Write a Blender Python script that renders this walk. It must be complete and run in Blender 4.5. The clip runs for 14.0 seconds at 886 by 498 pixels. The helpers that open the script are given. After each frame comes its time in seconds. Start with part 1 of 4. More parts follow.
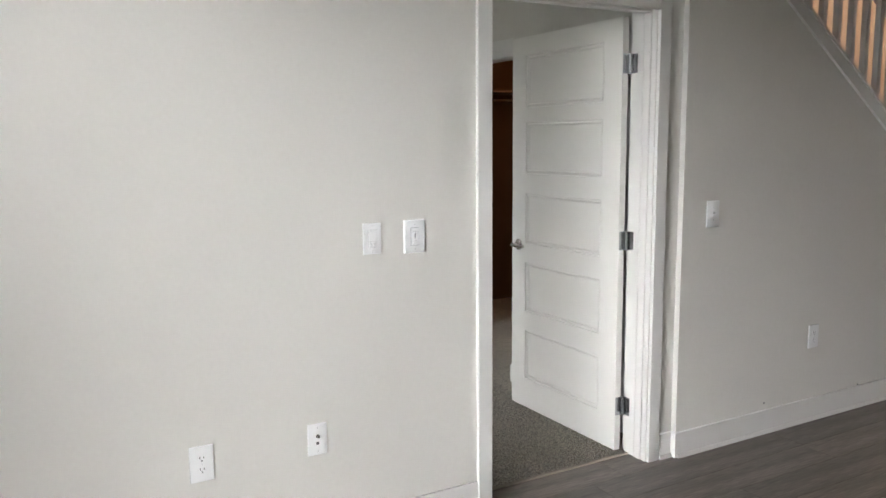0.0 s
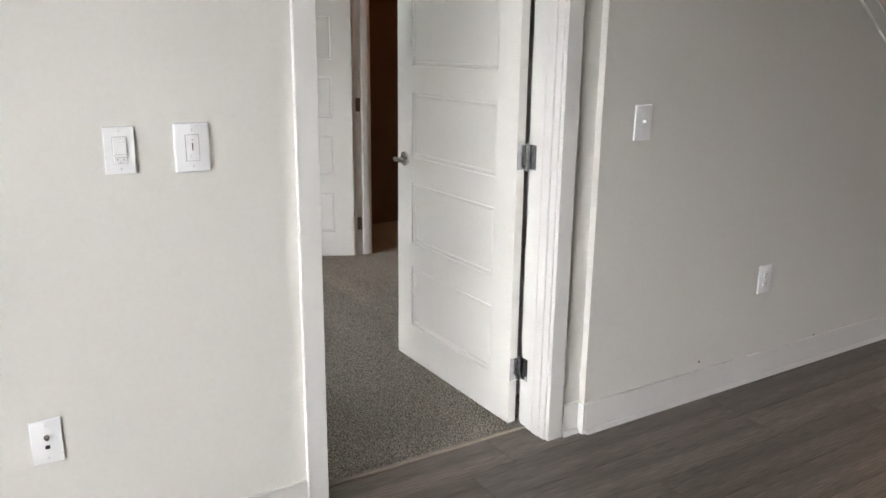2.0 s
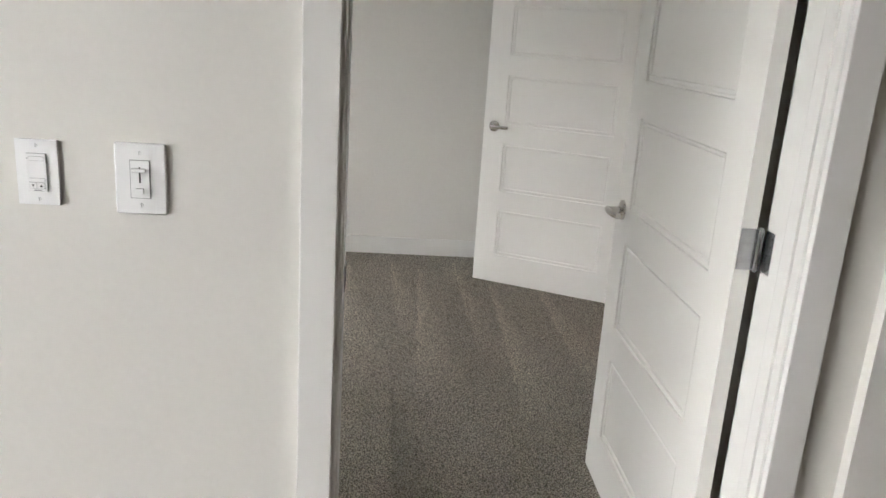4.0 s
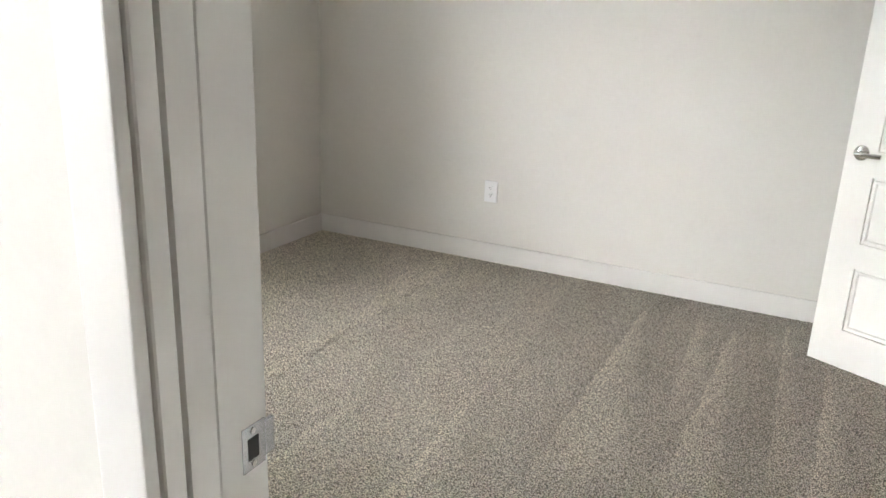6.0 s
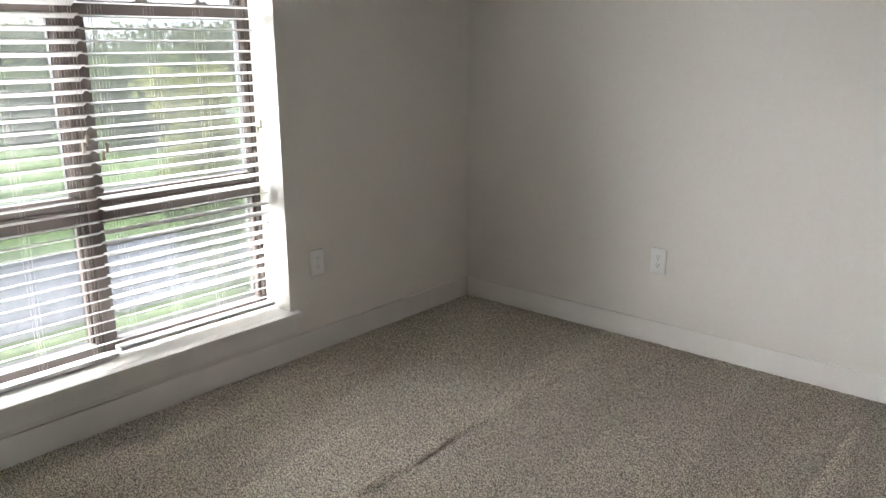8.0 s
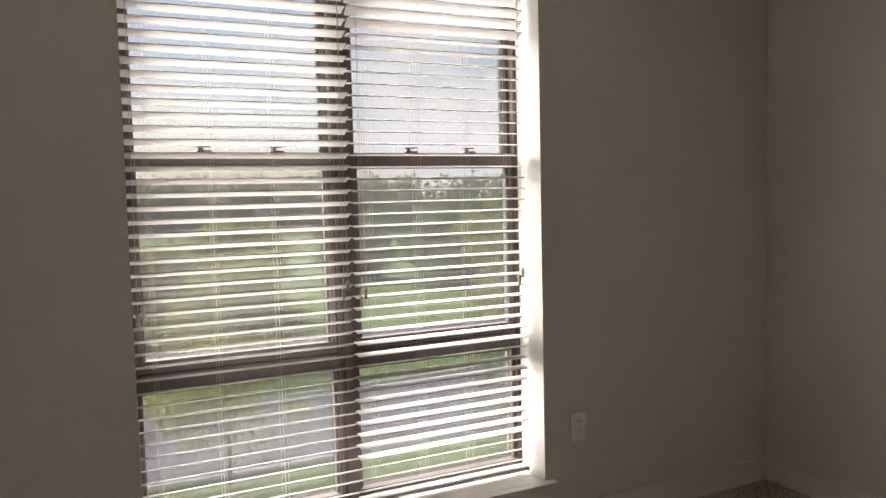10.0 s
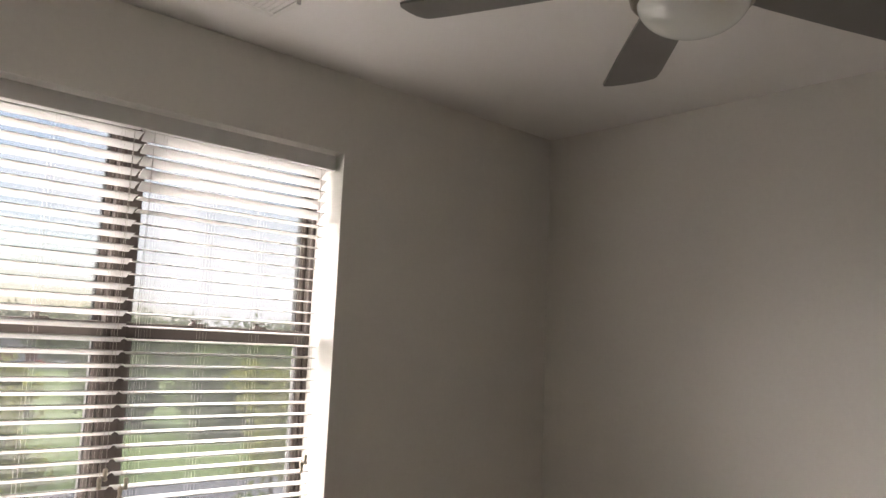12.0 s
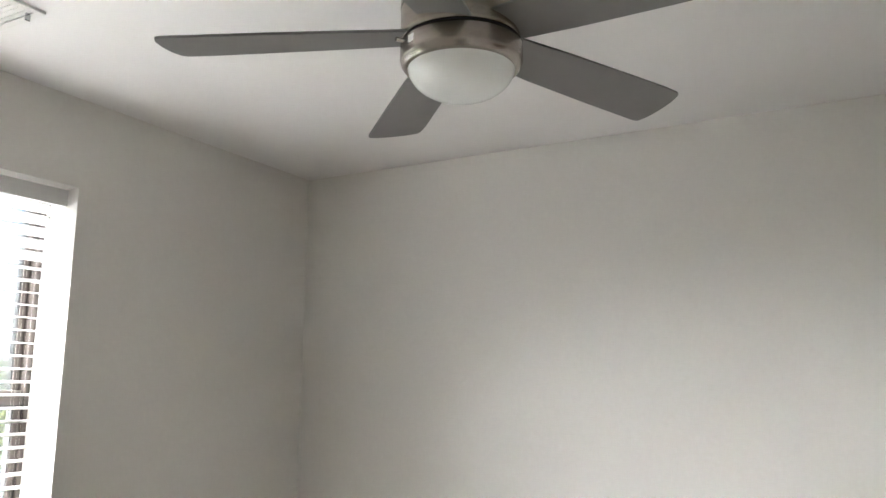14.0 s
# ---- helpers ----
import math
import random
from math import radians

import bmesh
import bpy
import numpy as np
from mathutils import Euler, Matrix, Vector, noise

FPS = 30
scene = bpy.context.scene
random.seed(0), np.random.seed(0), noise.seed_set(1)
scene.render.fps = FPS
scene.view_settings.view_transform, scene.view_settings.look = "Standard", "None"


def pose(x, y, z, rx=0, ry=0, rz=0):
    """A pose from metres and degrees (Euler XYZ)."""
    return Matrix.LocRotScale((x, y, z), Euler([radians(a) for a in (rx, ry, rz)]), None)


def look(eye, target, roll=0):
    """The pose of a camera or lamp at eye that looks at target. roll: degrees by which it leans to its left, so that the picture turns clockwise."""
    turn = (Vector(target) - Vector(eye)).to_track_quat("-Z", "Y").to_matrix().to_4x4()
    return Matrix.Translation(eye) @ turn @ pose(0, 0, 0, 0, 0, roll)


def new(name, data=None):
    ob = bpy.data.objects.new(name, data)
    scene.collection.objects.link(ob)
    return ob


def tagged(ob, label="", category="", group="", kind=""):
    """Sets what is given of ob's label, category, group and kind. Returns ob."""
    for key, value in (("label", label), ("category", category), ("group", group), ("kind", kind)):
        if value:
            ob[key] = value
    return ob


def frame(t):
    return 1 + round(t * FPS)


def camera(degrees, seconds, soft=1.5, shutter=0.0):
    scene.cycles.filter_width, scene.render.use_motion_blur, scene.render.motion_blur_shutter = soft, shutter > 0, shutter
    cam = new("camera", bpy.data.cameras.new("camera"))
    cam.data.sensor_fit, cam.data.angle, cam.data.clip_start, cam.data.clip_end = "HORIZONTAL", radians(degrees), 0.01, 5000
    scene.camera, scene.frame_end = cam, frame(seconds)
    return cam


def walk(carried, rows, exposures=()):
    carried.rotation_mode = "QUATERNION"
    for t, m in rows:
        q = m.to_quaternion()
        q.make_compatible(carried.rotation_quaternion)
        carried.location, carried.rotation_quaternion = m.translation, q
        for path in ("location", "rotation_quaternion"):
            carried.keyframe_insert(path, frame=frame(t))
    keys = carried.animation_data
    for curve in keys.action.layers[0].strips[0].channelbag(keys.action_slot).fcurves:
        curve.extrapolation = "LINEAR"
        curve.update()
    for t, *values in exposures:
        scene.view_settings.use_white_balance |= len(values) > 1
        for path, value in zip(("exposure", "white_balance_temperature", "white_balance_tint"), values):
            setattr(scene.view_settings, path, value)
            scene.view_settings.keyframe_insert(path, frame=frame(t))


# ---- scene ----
cam = camera(59.6, 14.0)
PATH = [
    (0, (-1.77, -2.626, 1.53), (-0.799, -0.899, 1.259), -0.5),
    (0.5, (-1.616, -2.607, 1.505), (-0.526, -0.964, 1.169), 0.1),
    (1, (-1.397, -2.495, 1.483), (-0.297, -0.871, 1.09), 0.3),
    (1.5, (-1.171, -2.263, 1.455), (-0.1, -0.633, 1.012), 0.3),
    (2, (-0.925, -2.056, 1.433), (0.097, -0.411, 0.932), 0.7),
    (2.5, (-0.657, -1.86, 1.432), (0.304, -0.197, 0.874), 1.3),
    (3, (-0.434, -1.632, 1.42), (0.391, 0.104, 0.866), 1.8),
    (3.5, (-0.206, -1.489, 1.435), (0.322, 0.363, 0.897), 2.5),
    (4, (0.028, -1.384, 1.46), (0.16, 0.538, 0.922), 3.7),
    (4.2, (0.102, -1.317, 1.468), (0.09, 0.608, 0.926), 3.5),
    (6.3, (0.487, -0.36, 1.462), (-0.449, 1.304, 0.867), 2.2),
    (6.5, (0.48, -0.288, 1.442), (-0.507, 1.349, 0.849), 2.2),
    (7, (0.475, -0.115, 1.462), (-0.624, 1.445, 0.859), 1.3),
    (7.5, (0.472, 0.05, 1.465), (-0.759, 1.508, 0.867), 0.5),
    (8, (0.357, 0.155, 1.486), (-0.916, 1.609, 0.972), -0.3),
    (8.5, (0.207, 0.217, 1.499), (-1.162, 1.605, 1.053), -0.4),
    (9, (0.215, 0.339, 1.457), (-1.358, 1.51, 1.065), -0.0),
    (9.2, (0.22, 0.386, 1.431), (-1.422, 1.473, 1.082), -0.2),
    (11.3, (0.212, 0.527, 1.596), (-1.604, 1.357, 1.718), 1.3),
    (11.5, (0.213, 0.515, 1.6), (-1.543, 1.461, 1.751), 1.8),
    (12, (0.151, 0.495, 1.616), (-1.322, 1.825, 1.865), 2.5),
    (12.5, (0.12, 0.483, 1.646), (-1.084, 2.048, 1.966), 2.8),
    (13, (0.105, 0.501, 1.683), (-0.964, 2.153, 2.041), 1.6),
    (13.5, (0.079, 0.52, 1.674), (-0.94, 2.205, 2.02), 0.8),
    (14, (0.078, 0.519, 1.695), (-0.89, 2.236, 2.034), 0.5),
]
EXPOSURES = [(0, 3.85, 6180, 11), (0.5, 3.92, 6200, 11), (2.0, 3.95, 6240, 12), (3.0, 3.82, 6240, 11), (3.5, 3.82, 6260, 11), (4.2, 3.85, 6340, 11), (6.3, 4.75, 6230, 10), (7.5, 4.38, 6130, 11), (8.0, 4.05, 6270, 12), (8.5, 3.9, 6450, 14), (9.0, 3.38, 6800, 17), (11.3, 3.1, 7150, 17), (12.0, 3.45, 6980, 18), (12.5, 4.0, 6740, 15), (13.0, 4.66, 6180, 11), (13.2, 4.68, 6180, 11), (14, 4.7, 6180, 11)]
walk(cam, [(t, look(eye, target, roll)) for t, eye, target, roll in PATH], EXPOSURES)

# ---------- light ----------
world = bpy.data.worlds.new("overcast_sky")
scene.world = world
world.use_nodes = True
wn = world.node_tree
sky = wn.nodes.new("ShaderNodeTexSky")
sky.sky_type, sky.sun_disc = "NISHITA", False
sky.sun_elevation, sky.sun_rotation = radians(37.6), radians(244.1)
wco = wn.nodes.new("ShaderNodeTexCoord")
wmap = wn.nodes.new("ShaderNodeMapping")
wmap.inputs["Scale"].default_value = (1, 1, 2.6)
wnoise = wn.nodes.new("ShaderNodeTexNoise")
wnoise.inputs["Scale"].default_value, wnoise.inputs["Detail"].default_value = 3.2, 7
wramp = wn.nodes.new("ShaderNodeValToRGB")
wramp.color_ramp.elements[0].position, wramp.color_ramp.elements[1].position = 0.40, 0.62
wmix = wn.nodes.new("ShaderNodeMixRGB")
wmix.inputs[2].default_value = (8.6, 8.8, 9.15, 1)
wn.links.new(wco.outputs["Generated"], wmap.inputs[0])
wn.links.new(wmap.outputs[0], wnoise.inputs["Vector"])
wn.links.new(wnoise.outputs[0], wramp.inputs[0])
wn.links.new(wramp.outputs[0], wmix.inputs[0])
wn.links.new(sky.outputs[0], wmix.inputs[1])
wn.links.new(wmix.outputs[0], wn.nodes["Background"].inputs[0])
wn.nodes["Background"].inputs[1].default_value = 0.12

sun = new("sun", bpy.data.lights.new("sun", "SUN"))
sun.data.energy, sun.data.angle, sun.data.color = 5.0, radians(85), (1, 0.985, 0.96)
sun.matrix_world = look((-70, -34, 60), (0, 0, 0))


def bulb(name, x, y, z, watts, color, size=0.12):
    ob = new(name, bpy.data.lights.new(name, "POINT"))
    ob.data.energy, ob.data.color, ob.data.shadow_soft_size = watts, color, size
    ob.location = (x, y, z)
    return ob


bulb("stair_bulb", 3.6, 0.62, 3.5, 1.6, (1, 0.60, 0.37))
bulb("hall_bulb", 5.4, 0.3, 2.45, 1.4, (1, 0.54, 0.29))
# unseen warm light, added to tint the closet interior
bulb("closet_fill_light", 2.5, 2.0, 2.4, 0.25, (1, 0.36, 0.1), 0.06)


# ---------- materials ----------
def material(name, color, rough=0.5, metal=0.0, vary=0.06, scale=8.0, bump=0.0, bump_scale=200.0, stretch=(1, 1, 1), color2=None, fine=0.0, fine_scale=300.0, spec=0.5, per_object=0.0, coords="Object"):
    """Principled surface with large mottling, fine grain and fine relief."""
    m = bpy.data.materials.new(name)
    m.use_nodes = True
    n, l = m.node_tree.nodes, m.node_tree.links
    b = n["Principled BSDF"]
    b.inputs["Roughness"].default_value, b.inputs["Metallic"].default_value = rough, metal
    b.inputs["Specular IOR Level"].default_value = spec
    tc, mp = n.new("ShaderNodeTexCoord"), n.new("ShaderNodeMapping")
    mp.inputs["Scale"].default_value = stretch
    l.new(tc.outputs[coords], mp.inputs[0])
    big = n.new("ShaderNodeTexNoise")
    big.inputs["Scale"].default_value, big.inputs["Detail"].default_value = scale, 5
    l.new(mp.outputs[0], big.inputs["Vector"])
    ramp = n.new("ShaderNodeValToRGB")
    c2 = color2 or tuple(min(1, c * (1 + vary)) for c in color)
    c1 = color if color2 else tuple(c * (1 - vary) for c in color)
    ramp.color_ramp.elements[0].color, ramp.color_ramp.elements[1].color = (*c1, 1), (*c2, 1)
    ramp.color_ramp.elements[0].position, ramp.color_ramp.elements[1].position = 0.3, 0.7
    l.new(big.outputs[0], ramp.inputs[0])
    out = ramp.outputs[0]
    if fine or per_object:
        hsv = n.new("ShaderNodeHueSaturation")
        l.new(out, hsv.inputs["Color"])
        total = None
        if fine:
            fn = n.new("ShaderNodeTexNoise")
            fn.inputs["Scale"].default_value, fn.inputs["Detail"].default_value = fine_scale, 2
            l.new(mp.outputs[0], fn.inputs["Vector"])
            r = n.new("ShaderNodeMapRange")
            r.inputs[1].default_value, r.inputs[2].default_value = 0.3, 0.7
            r.inputs[3].default_value, r.inputs[4].default_value = 1 - fine, 1 + fine
            l.new(fn.outputs[0], r.inputs[0])
            total = r.outputs[0]
        if per_object:
            oi = n.new("ShaderNodeObjectInfo")
            r = n.new("ShaderNodeMapRange")
            r.inputs[3].default_value, r.inputs[4].default_value = 1 - per_object, 1 + per_object
            l.new(oi.outputs["Random"], r.inputs[0])
            if total:
                mu = n.new("ShaderNodeMath")
                mu.operation = "MULTIPLY"
                l.new(total, mu.inputs[0])
                l.new(r.outputs[0], mu.inputs[1])
                total = mu.outputs[0]
            else:
                total = r.outputs[0]
        l.new(total, hsv.inputs["Value"])
        out = hsv.outputs[0]
    l.new(out, b.inputs["Base Color"])
    if bump:
        bn, bp = n.new("ShaderNodeTexNoise"), n.new("ShaderNodeBump")
        bn.inputs["Scale"].default_value, bn.inputs["Detail"].default_value = bump_scale, 3
        bp.inputs["Strength"].default_value, bp.inputs["Distance"].default_value = bump, 0.002
        l.new(mp.outputs[0], bn.inputs["Vector"])
        l.new(bn.outputs[0], bp.inputs["Height"])
        l.new(bp.outputs[0], b.inputs["Normal"])
    return m


M_WALL = material("wall_paint", (0.70, 0.682, 0.638), 0.62, vary=0.018, scale=1.3, bump=0.12, bump_scale=130, fine=0.012, fine_scale=60)
M_CEIL = material("ceiling_paint", (0.80, 0.785, 0.768), 0.8, vary=0.02, scale=1.1, bump=0.1, bump_scale=110)
M_TRIM = material("trim_paint", (0.76, 0.748, 0.72), 0.32, vary=0.02, scale=3, bump=0.04, bump_scale=60)
M_DOOR = material("door_paint", (0.80, 0.785, 0.745), 0.36, vary=0.02, scale=2.5, bump=0.08, bump_scale=90, stretch=(1, 1, 0.12))
M_PLAST = material("white_plastic", (0.87, 0.87, 0.87), 0.25, vary=0.01, scale=20)
M_GREYP = material("grey_plastic", (0.30, 0.30, 0.31), 0.4, vary=0.03)
M_SLOT = material("dark_slot", (0.02, 0.02, 0.02), 0.7, vary=0.1)
M_CHROME = material("polished_nickel", (0.62, 0.60, 0.57), 0.16, 1.0, vary=0.04, scale=25)
M_HINGE = material("satin_hinge_steel", (0.50, 0.505, 0.515), 0.18, 1.0, vary=0.1, scale=40)
M_BRUSH = material("brushed_nickel", (0.38, 0.345, 0.31), 0.27, 1.0, vary=0.08, scale=6, stretch=(1, 1, 30), bump=0.03, bump_scale=200)
M_BLADE = material("grey_fan_blade", (0.165, 0.16, 0.155), 0.42, vary=0.06, scale=5, stretch=(1, 1, 1))
M_GLOBE = material("opal_glass", (0.83, 0.84, 0.82), 0.22, vary=0.01)
M_SLAT = material("white_blind_slat", (0.66, 0.65, 0.635), 0.36, vary=0.02, scale=12, per_object=0.03)
M_CORD = material("white_cord", (0.42, 0.40, 0.375), 0.8, vary=0.04, scale=60)
M_TASSEL = material("cream_tassel", (0.62, 0.56, 0.46), 0.5, vary=0.05, scale=30)
M_FRAME = material("taupe_window_frame", (0.066, 0.053, 0.046), 0.42, vary=0.07, scale=5)
M_GASKET = material("black_gasket", (0.03, 0.028, 0.027), 0.6, vary=0.1)
M_VINYL = material("grey_vinyl_plank", (0.082, 0.067, 0.054), 0.36, scale=2.2, stretch=(0.35, 5.5, 1), color2=(0.178, 0.152, 0.128), fine=0.34, fine_scale=30, bump=0.06, bump_scale=60, per_object=0.17)
M_STRIP = material("beige_threshold_strip", (0.42, 0.36, 0.29), 0.5, vary=0.06)
M_ROAD = material("asphalt", (0.125, 0.13, 0.15), 0.85, vary=0.12, scale=0.3, fine=0.15, fine_scale=9)
M_KERB = material("concrete_kerb", (0.42, 0.41, 0.39), 0.85, vary=0.1, scale=1.5)
M_GRASS = material("lawn", (0.10, 0.17, 0.03), 0.9, scale=0.06, color2=(0.155, 0.225, 0.05), fine=0.3, fine_scale=2.2)
M_BARK = material("bark", (0.075, 0.058, 0.045), 0.9, vary=0.25, scale=6, stretch=(4, 4, 1))
M_LEAF = material("yellow_green_leaves", (0.27, 0.30, 0.07), 0.65, scale=0.7, color2=(0.42, 0.41, 0.11), fine=0.25, fine_scale=6)
M_LEAF2 = material("green_leaves", (0.17, 0.225, 0.085), 0.65, scale=0.5, color2=(0.26, 0.31, 0.12), fine=0.25, fine_scale=5)
M_LEAF3 = material("dark_wood_leaves", (0.16, 0.19, 0.105), 0.7, scale=0.09, color2=(0.27, 0.285, 0.15), fine=0.3, fine_scale=1.5)
M_BRICK = material("red_brick_wall", (0.25, 0.09, 0.06), 0.85, vary=0.1)
M_ROOF = material("grey_roof", (0.13, 0.125, 0.12), 0.85, vary=0.1)
M_CARW = material("white_car_paint", (0.75, 0.75, 0.76), 0.25)
M_CARR = material("red_car_paint", (0.42, 0.03, 0.03), 0.25)
M_CARB = material("dark_blue_car_paint", (0.05, 0.07, 0.13), 0.25)
M_TYRE = material("tyre_rubber", (0.02, 0.02, 0.02), 0.8)
M_STEELD = material("dark_painted_steel", (0.04, 0.04, 0.045), 0.5)
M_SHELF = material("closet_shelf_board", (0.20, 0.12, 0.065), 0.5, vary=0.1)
M_BROWN = material("dark_closet_brown", (0.15, 0.095, 0.052), 0.6, vary=0.06, scale=2)


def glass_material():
    m = bpy.data.materials.new("view_dimming_glass")
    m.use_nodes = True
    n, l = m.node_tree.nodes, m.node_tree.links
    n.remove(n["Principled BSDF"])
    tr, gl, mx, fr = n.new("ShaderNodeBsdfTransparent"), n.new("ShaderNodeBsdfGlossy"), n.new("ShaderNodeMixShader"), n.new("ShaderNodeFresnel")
    # strong tint dims the view outside; pane shadows are off, so rooms stay bright
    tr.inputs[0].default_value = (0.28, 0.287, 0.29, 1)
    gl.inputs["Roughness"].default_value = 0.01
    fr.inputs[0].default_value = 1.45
    # translucent veil added in the glass, a haze over the view
    haze_veil, veil_mix = n.new("ShaderNodeBsdfTranslucent"), n.new("ShaderNodeMixShader")
    haze_veil.inputs[0].default_value = (0.75, 0.77, 0.78, 1)
    tc, veil_noise, amount = n.new("ShaderNodeTexCoord"), n.new("ShaderNodeTexNoise"), n.new("ShaderNodeMapRange")
    veil_noise.inputs["Scale"].default_value, veil_noise.inputs["Detail"].default_value = 3.0, 6
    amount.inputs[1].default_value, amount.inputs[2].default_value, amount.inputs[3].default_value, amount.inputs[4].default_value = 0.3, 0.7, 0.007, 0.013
    l.new(tc.outputs["Object"], veil_noise.inputs["Vector"])
    l.new(veil_noise.outputs[0], amount.inputs[0])
    l.new(amount.outputs[0], veil_mix.inputs[0])
    l.new(tr.outputs[0], veil_mix.inputs[1])
    l.new(haze_veil.outputs[0], veil_mix.inputs[2])
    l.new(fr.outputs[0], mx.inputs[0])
    l.new(veil_mix.outputs[0], mx.inputs[1])
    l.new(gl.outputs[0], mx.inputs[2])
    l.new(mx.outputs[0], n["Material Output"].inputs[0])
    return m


def carpet_material():
    """Beige frieze carpet: speckled yarns, brushed patches, relief."""
    m = bpy.data.materials.new("carpet_pile")
    m.use_nodes = True
    n, l = m.node_tree.nodes, m.node_tree.links
    b = n["Principled BSDF"]
    b.inputs["Roughness"].default_value, b.inputs["Specular IOR Level"].default_value = 1.0, 0.05
    b.inputs["Sheen Weight"].default_value, b.inputs["Sheen Roughness"].default_value = 0.25, 0.6
    tc = n.new("ShaderNodeTexCoord")
    yarn = n.new("ShaderNodeTexNoise")
    yarn.inputs["Scale"].default_value, yarn.inputs["Detail"].default_value = 210, 4
    tuft = n.new("ShaderNodeTexVoronoi")
    tuft.inputs["Scale"].default_value = 140
    for t in (yarn, tuft):
        l.new(tc.outputs["Object"], t.inputs["Vector"])
    ramp = n.new("ShaderNodeValToRGB")
    e = ramp.color_ramp.elements
    e[0].position, e[0].color = 0.40, (0.085, 0.069, 0.049, 1)
    e[1].position, e[1].color = 0.60, (0.90, 0.832, 0.70, 1)
    mid = e.new(0.5)
    mid.color = (0.475, 0.42, 0.335, 1)
    l.new(yarn.outputs[0], ramp.inputs[0])
    # brushed strips that the vacuum cleaner left, and trodden patches
    mp = n.new("ShaderNodeMapping")
    mp.inputs["Rotation"].default_value, mp.inputs["Scale"].default_value = (0, 0, radians(7)), (3.1, 0.75, 1)
    strips = n.new("ShaderNodeTexVoronoi")
    strips.inputs["Scale"].default_value = 1.0
    l.new(mp.outputs[0], strips.inputs["Vector"])
    soft = n.new("ShaderNodeTexNoise")
    soft.inputs["Scale"].default_value, soft.inputs["Detail"].default_value = 1.6, 4
    patch = n.new("ShaderNodeMixRGB")
    patch.inputs[0].default_value = 0.4
    l.new(strips.outputs["Color"], patch.inputs[1])
    l.new(soft.outputs[0], patch.inputs[2])
    l.new(tc.outputs["Object"], mp.inputs[0])
    l.new(tc.outputs["Object"], soft.inputs["Vector"])
    r = n.new("ShaderNodeMapRange")
    r.inputs[1].default_value, r.inputs[2].default_value, r.inputs[3].default_value, r.inputs[4].default_value = 0.25, 0.75, 0.86, 1.10
    l.new(patch.outputs[0], r.inputs[0])
    hsv = n.new("ShaderNodeHueSaturation")
    l.new(ramp.outputs[0], hsv.inputs["Color"])
    # vacuum marks, plus window light and seam shade put into the colour
    nap_light = n.new("ShaderNodeAttribute")
    nap_light.attribute_name = "nap_light"
    brushed = n.new("ShaderNodeMath")
    brushed.operation = "ADD"
    l.new(r.outputs[0], brushed.inputs[0])
    l.new(nap_light.outputs["Fac"], brushed.inputs[1])
    l.new(brushed.outputs[0], hsv.inputs["Value"])
    l.new(hsv.outputs[0], b.inputs["Base Color"])
    add = n.new("ShaderNodeMath")
    add.operation = "SUBTRACT"
    l.new(yarn.outputs[0], add.inputs[0])
    l.new(tuft.outputs["Distance"], add.inputs[1])
    bp = n.new("ShaderNodeBump")
    bp.inputs["Strength"].default_value, bp.inputs["Distance"].default_value = 1.0, 0.011
    l.new(add.outputs[0], bp.inputs["Height"])
    l.new(bp.outputs[0], b.inputs["Normal"])
    return m


def leafy(m, amount=0.5):
    """Lets light through thin leaves."""
    n, l = m.node_tree.nodes, m.node_tree.links
    b, o = n["Principled BSDF"], n["Material Output"]
    tr, mx = n.new("ShaderNodeBsdfTranslucent"), n.new("ShaderNodeMixShader")
    l.new(b.inputs["Base Color"].links[0].from_socket, tr.inputs[0])
    mx.inputs[0].default_value = amount
    l.new(b.outputs[0], mx.inputs[1])
    l.new(tr.outputs[0], mx.inputs[2])
    l.new(mx.outputs[0], o.inputs[0])


for leaf in (M_LEAF, M_LEAF2, M_LEAF3):
    leafy(leaf)
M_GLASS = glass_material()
M_CARPET = carpet_material()


# ---------- builders ----------
def add_box(bm, x0, x1, y0, y1, z0, z1, bevel=0.0):
    r = bmesh.ops.create_cube(bm, size=1)
    for v in r["verts"]:
        v.co = Vector((x0 if v.co.x < 0 else x1, y0 if v.co.y < 0 else y1, z0 if v.co.z < 0 else z1))
    if bevel:
        es = list({e for v in r["verts"] for e in v.link_edges})
        bmesh.ops.bevel(bm, geom=es, offset=bevel, segments=2, affect="EDGES", profile=0.6)
    return bm


def add_cyl(bm, p, q, r0, r1=None, seg=16, cap=True):
    p, q = Vector(p), Vector(q)
    d = q - p
    m = Matrix.Translation((p + q) / 2) @ d.to_track_quat("Z", "Y").to_matrix().to_4x4()
    bmesh.ops.create_cone(bm, cap_ends=cap, segments=seg, radius1=r0, radius2=r0 if r1 is None else r1, depth=d.length, matrix=m)
    return bm


def lathe(bm, profile, seg=48, center=(0, 0, 0)):
    """Turns a profile of (radius, z) about z."""
    c = Vector(center)
    rings = []
    for r, z in profile:
        rings.append([bm.verts.new(c + Vector((r * math.cos(2 * math.pi * i / seg), r * math.sin(2 * math.pi * i / seg), z))) for i in range(seg)])
    for a, b in zip(rings, rings[1:]):
        for i in range(seg):
            bm.faces.new((a[i], a[(i + 1) % seg], b[(i + 1) % seg], b[i]))
    for ring, flip in ((rings[0], True), (rings[-1], False)):
        f = bm.faces.new(ring)
        if flip:
            f.normal_flip()
    return bm


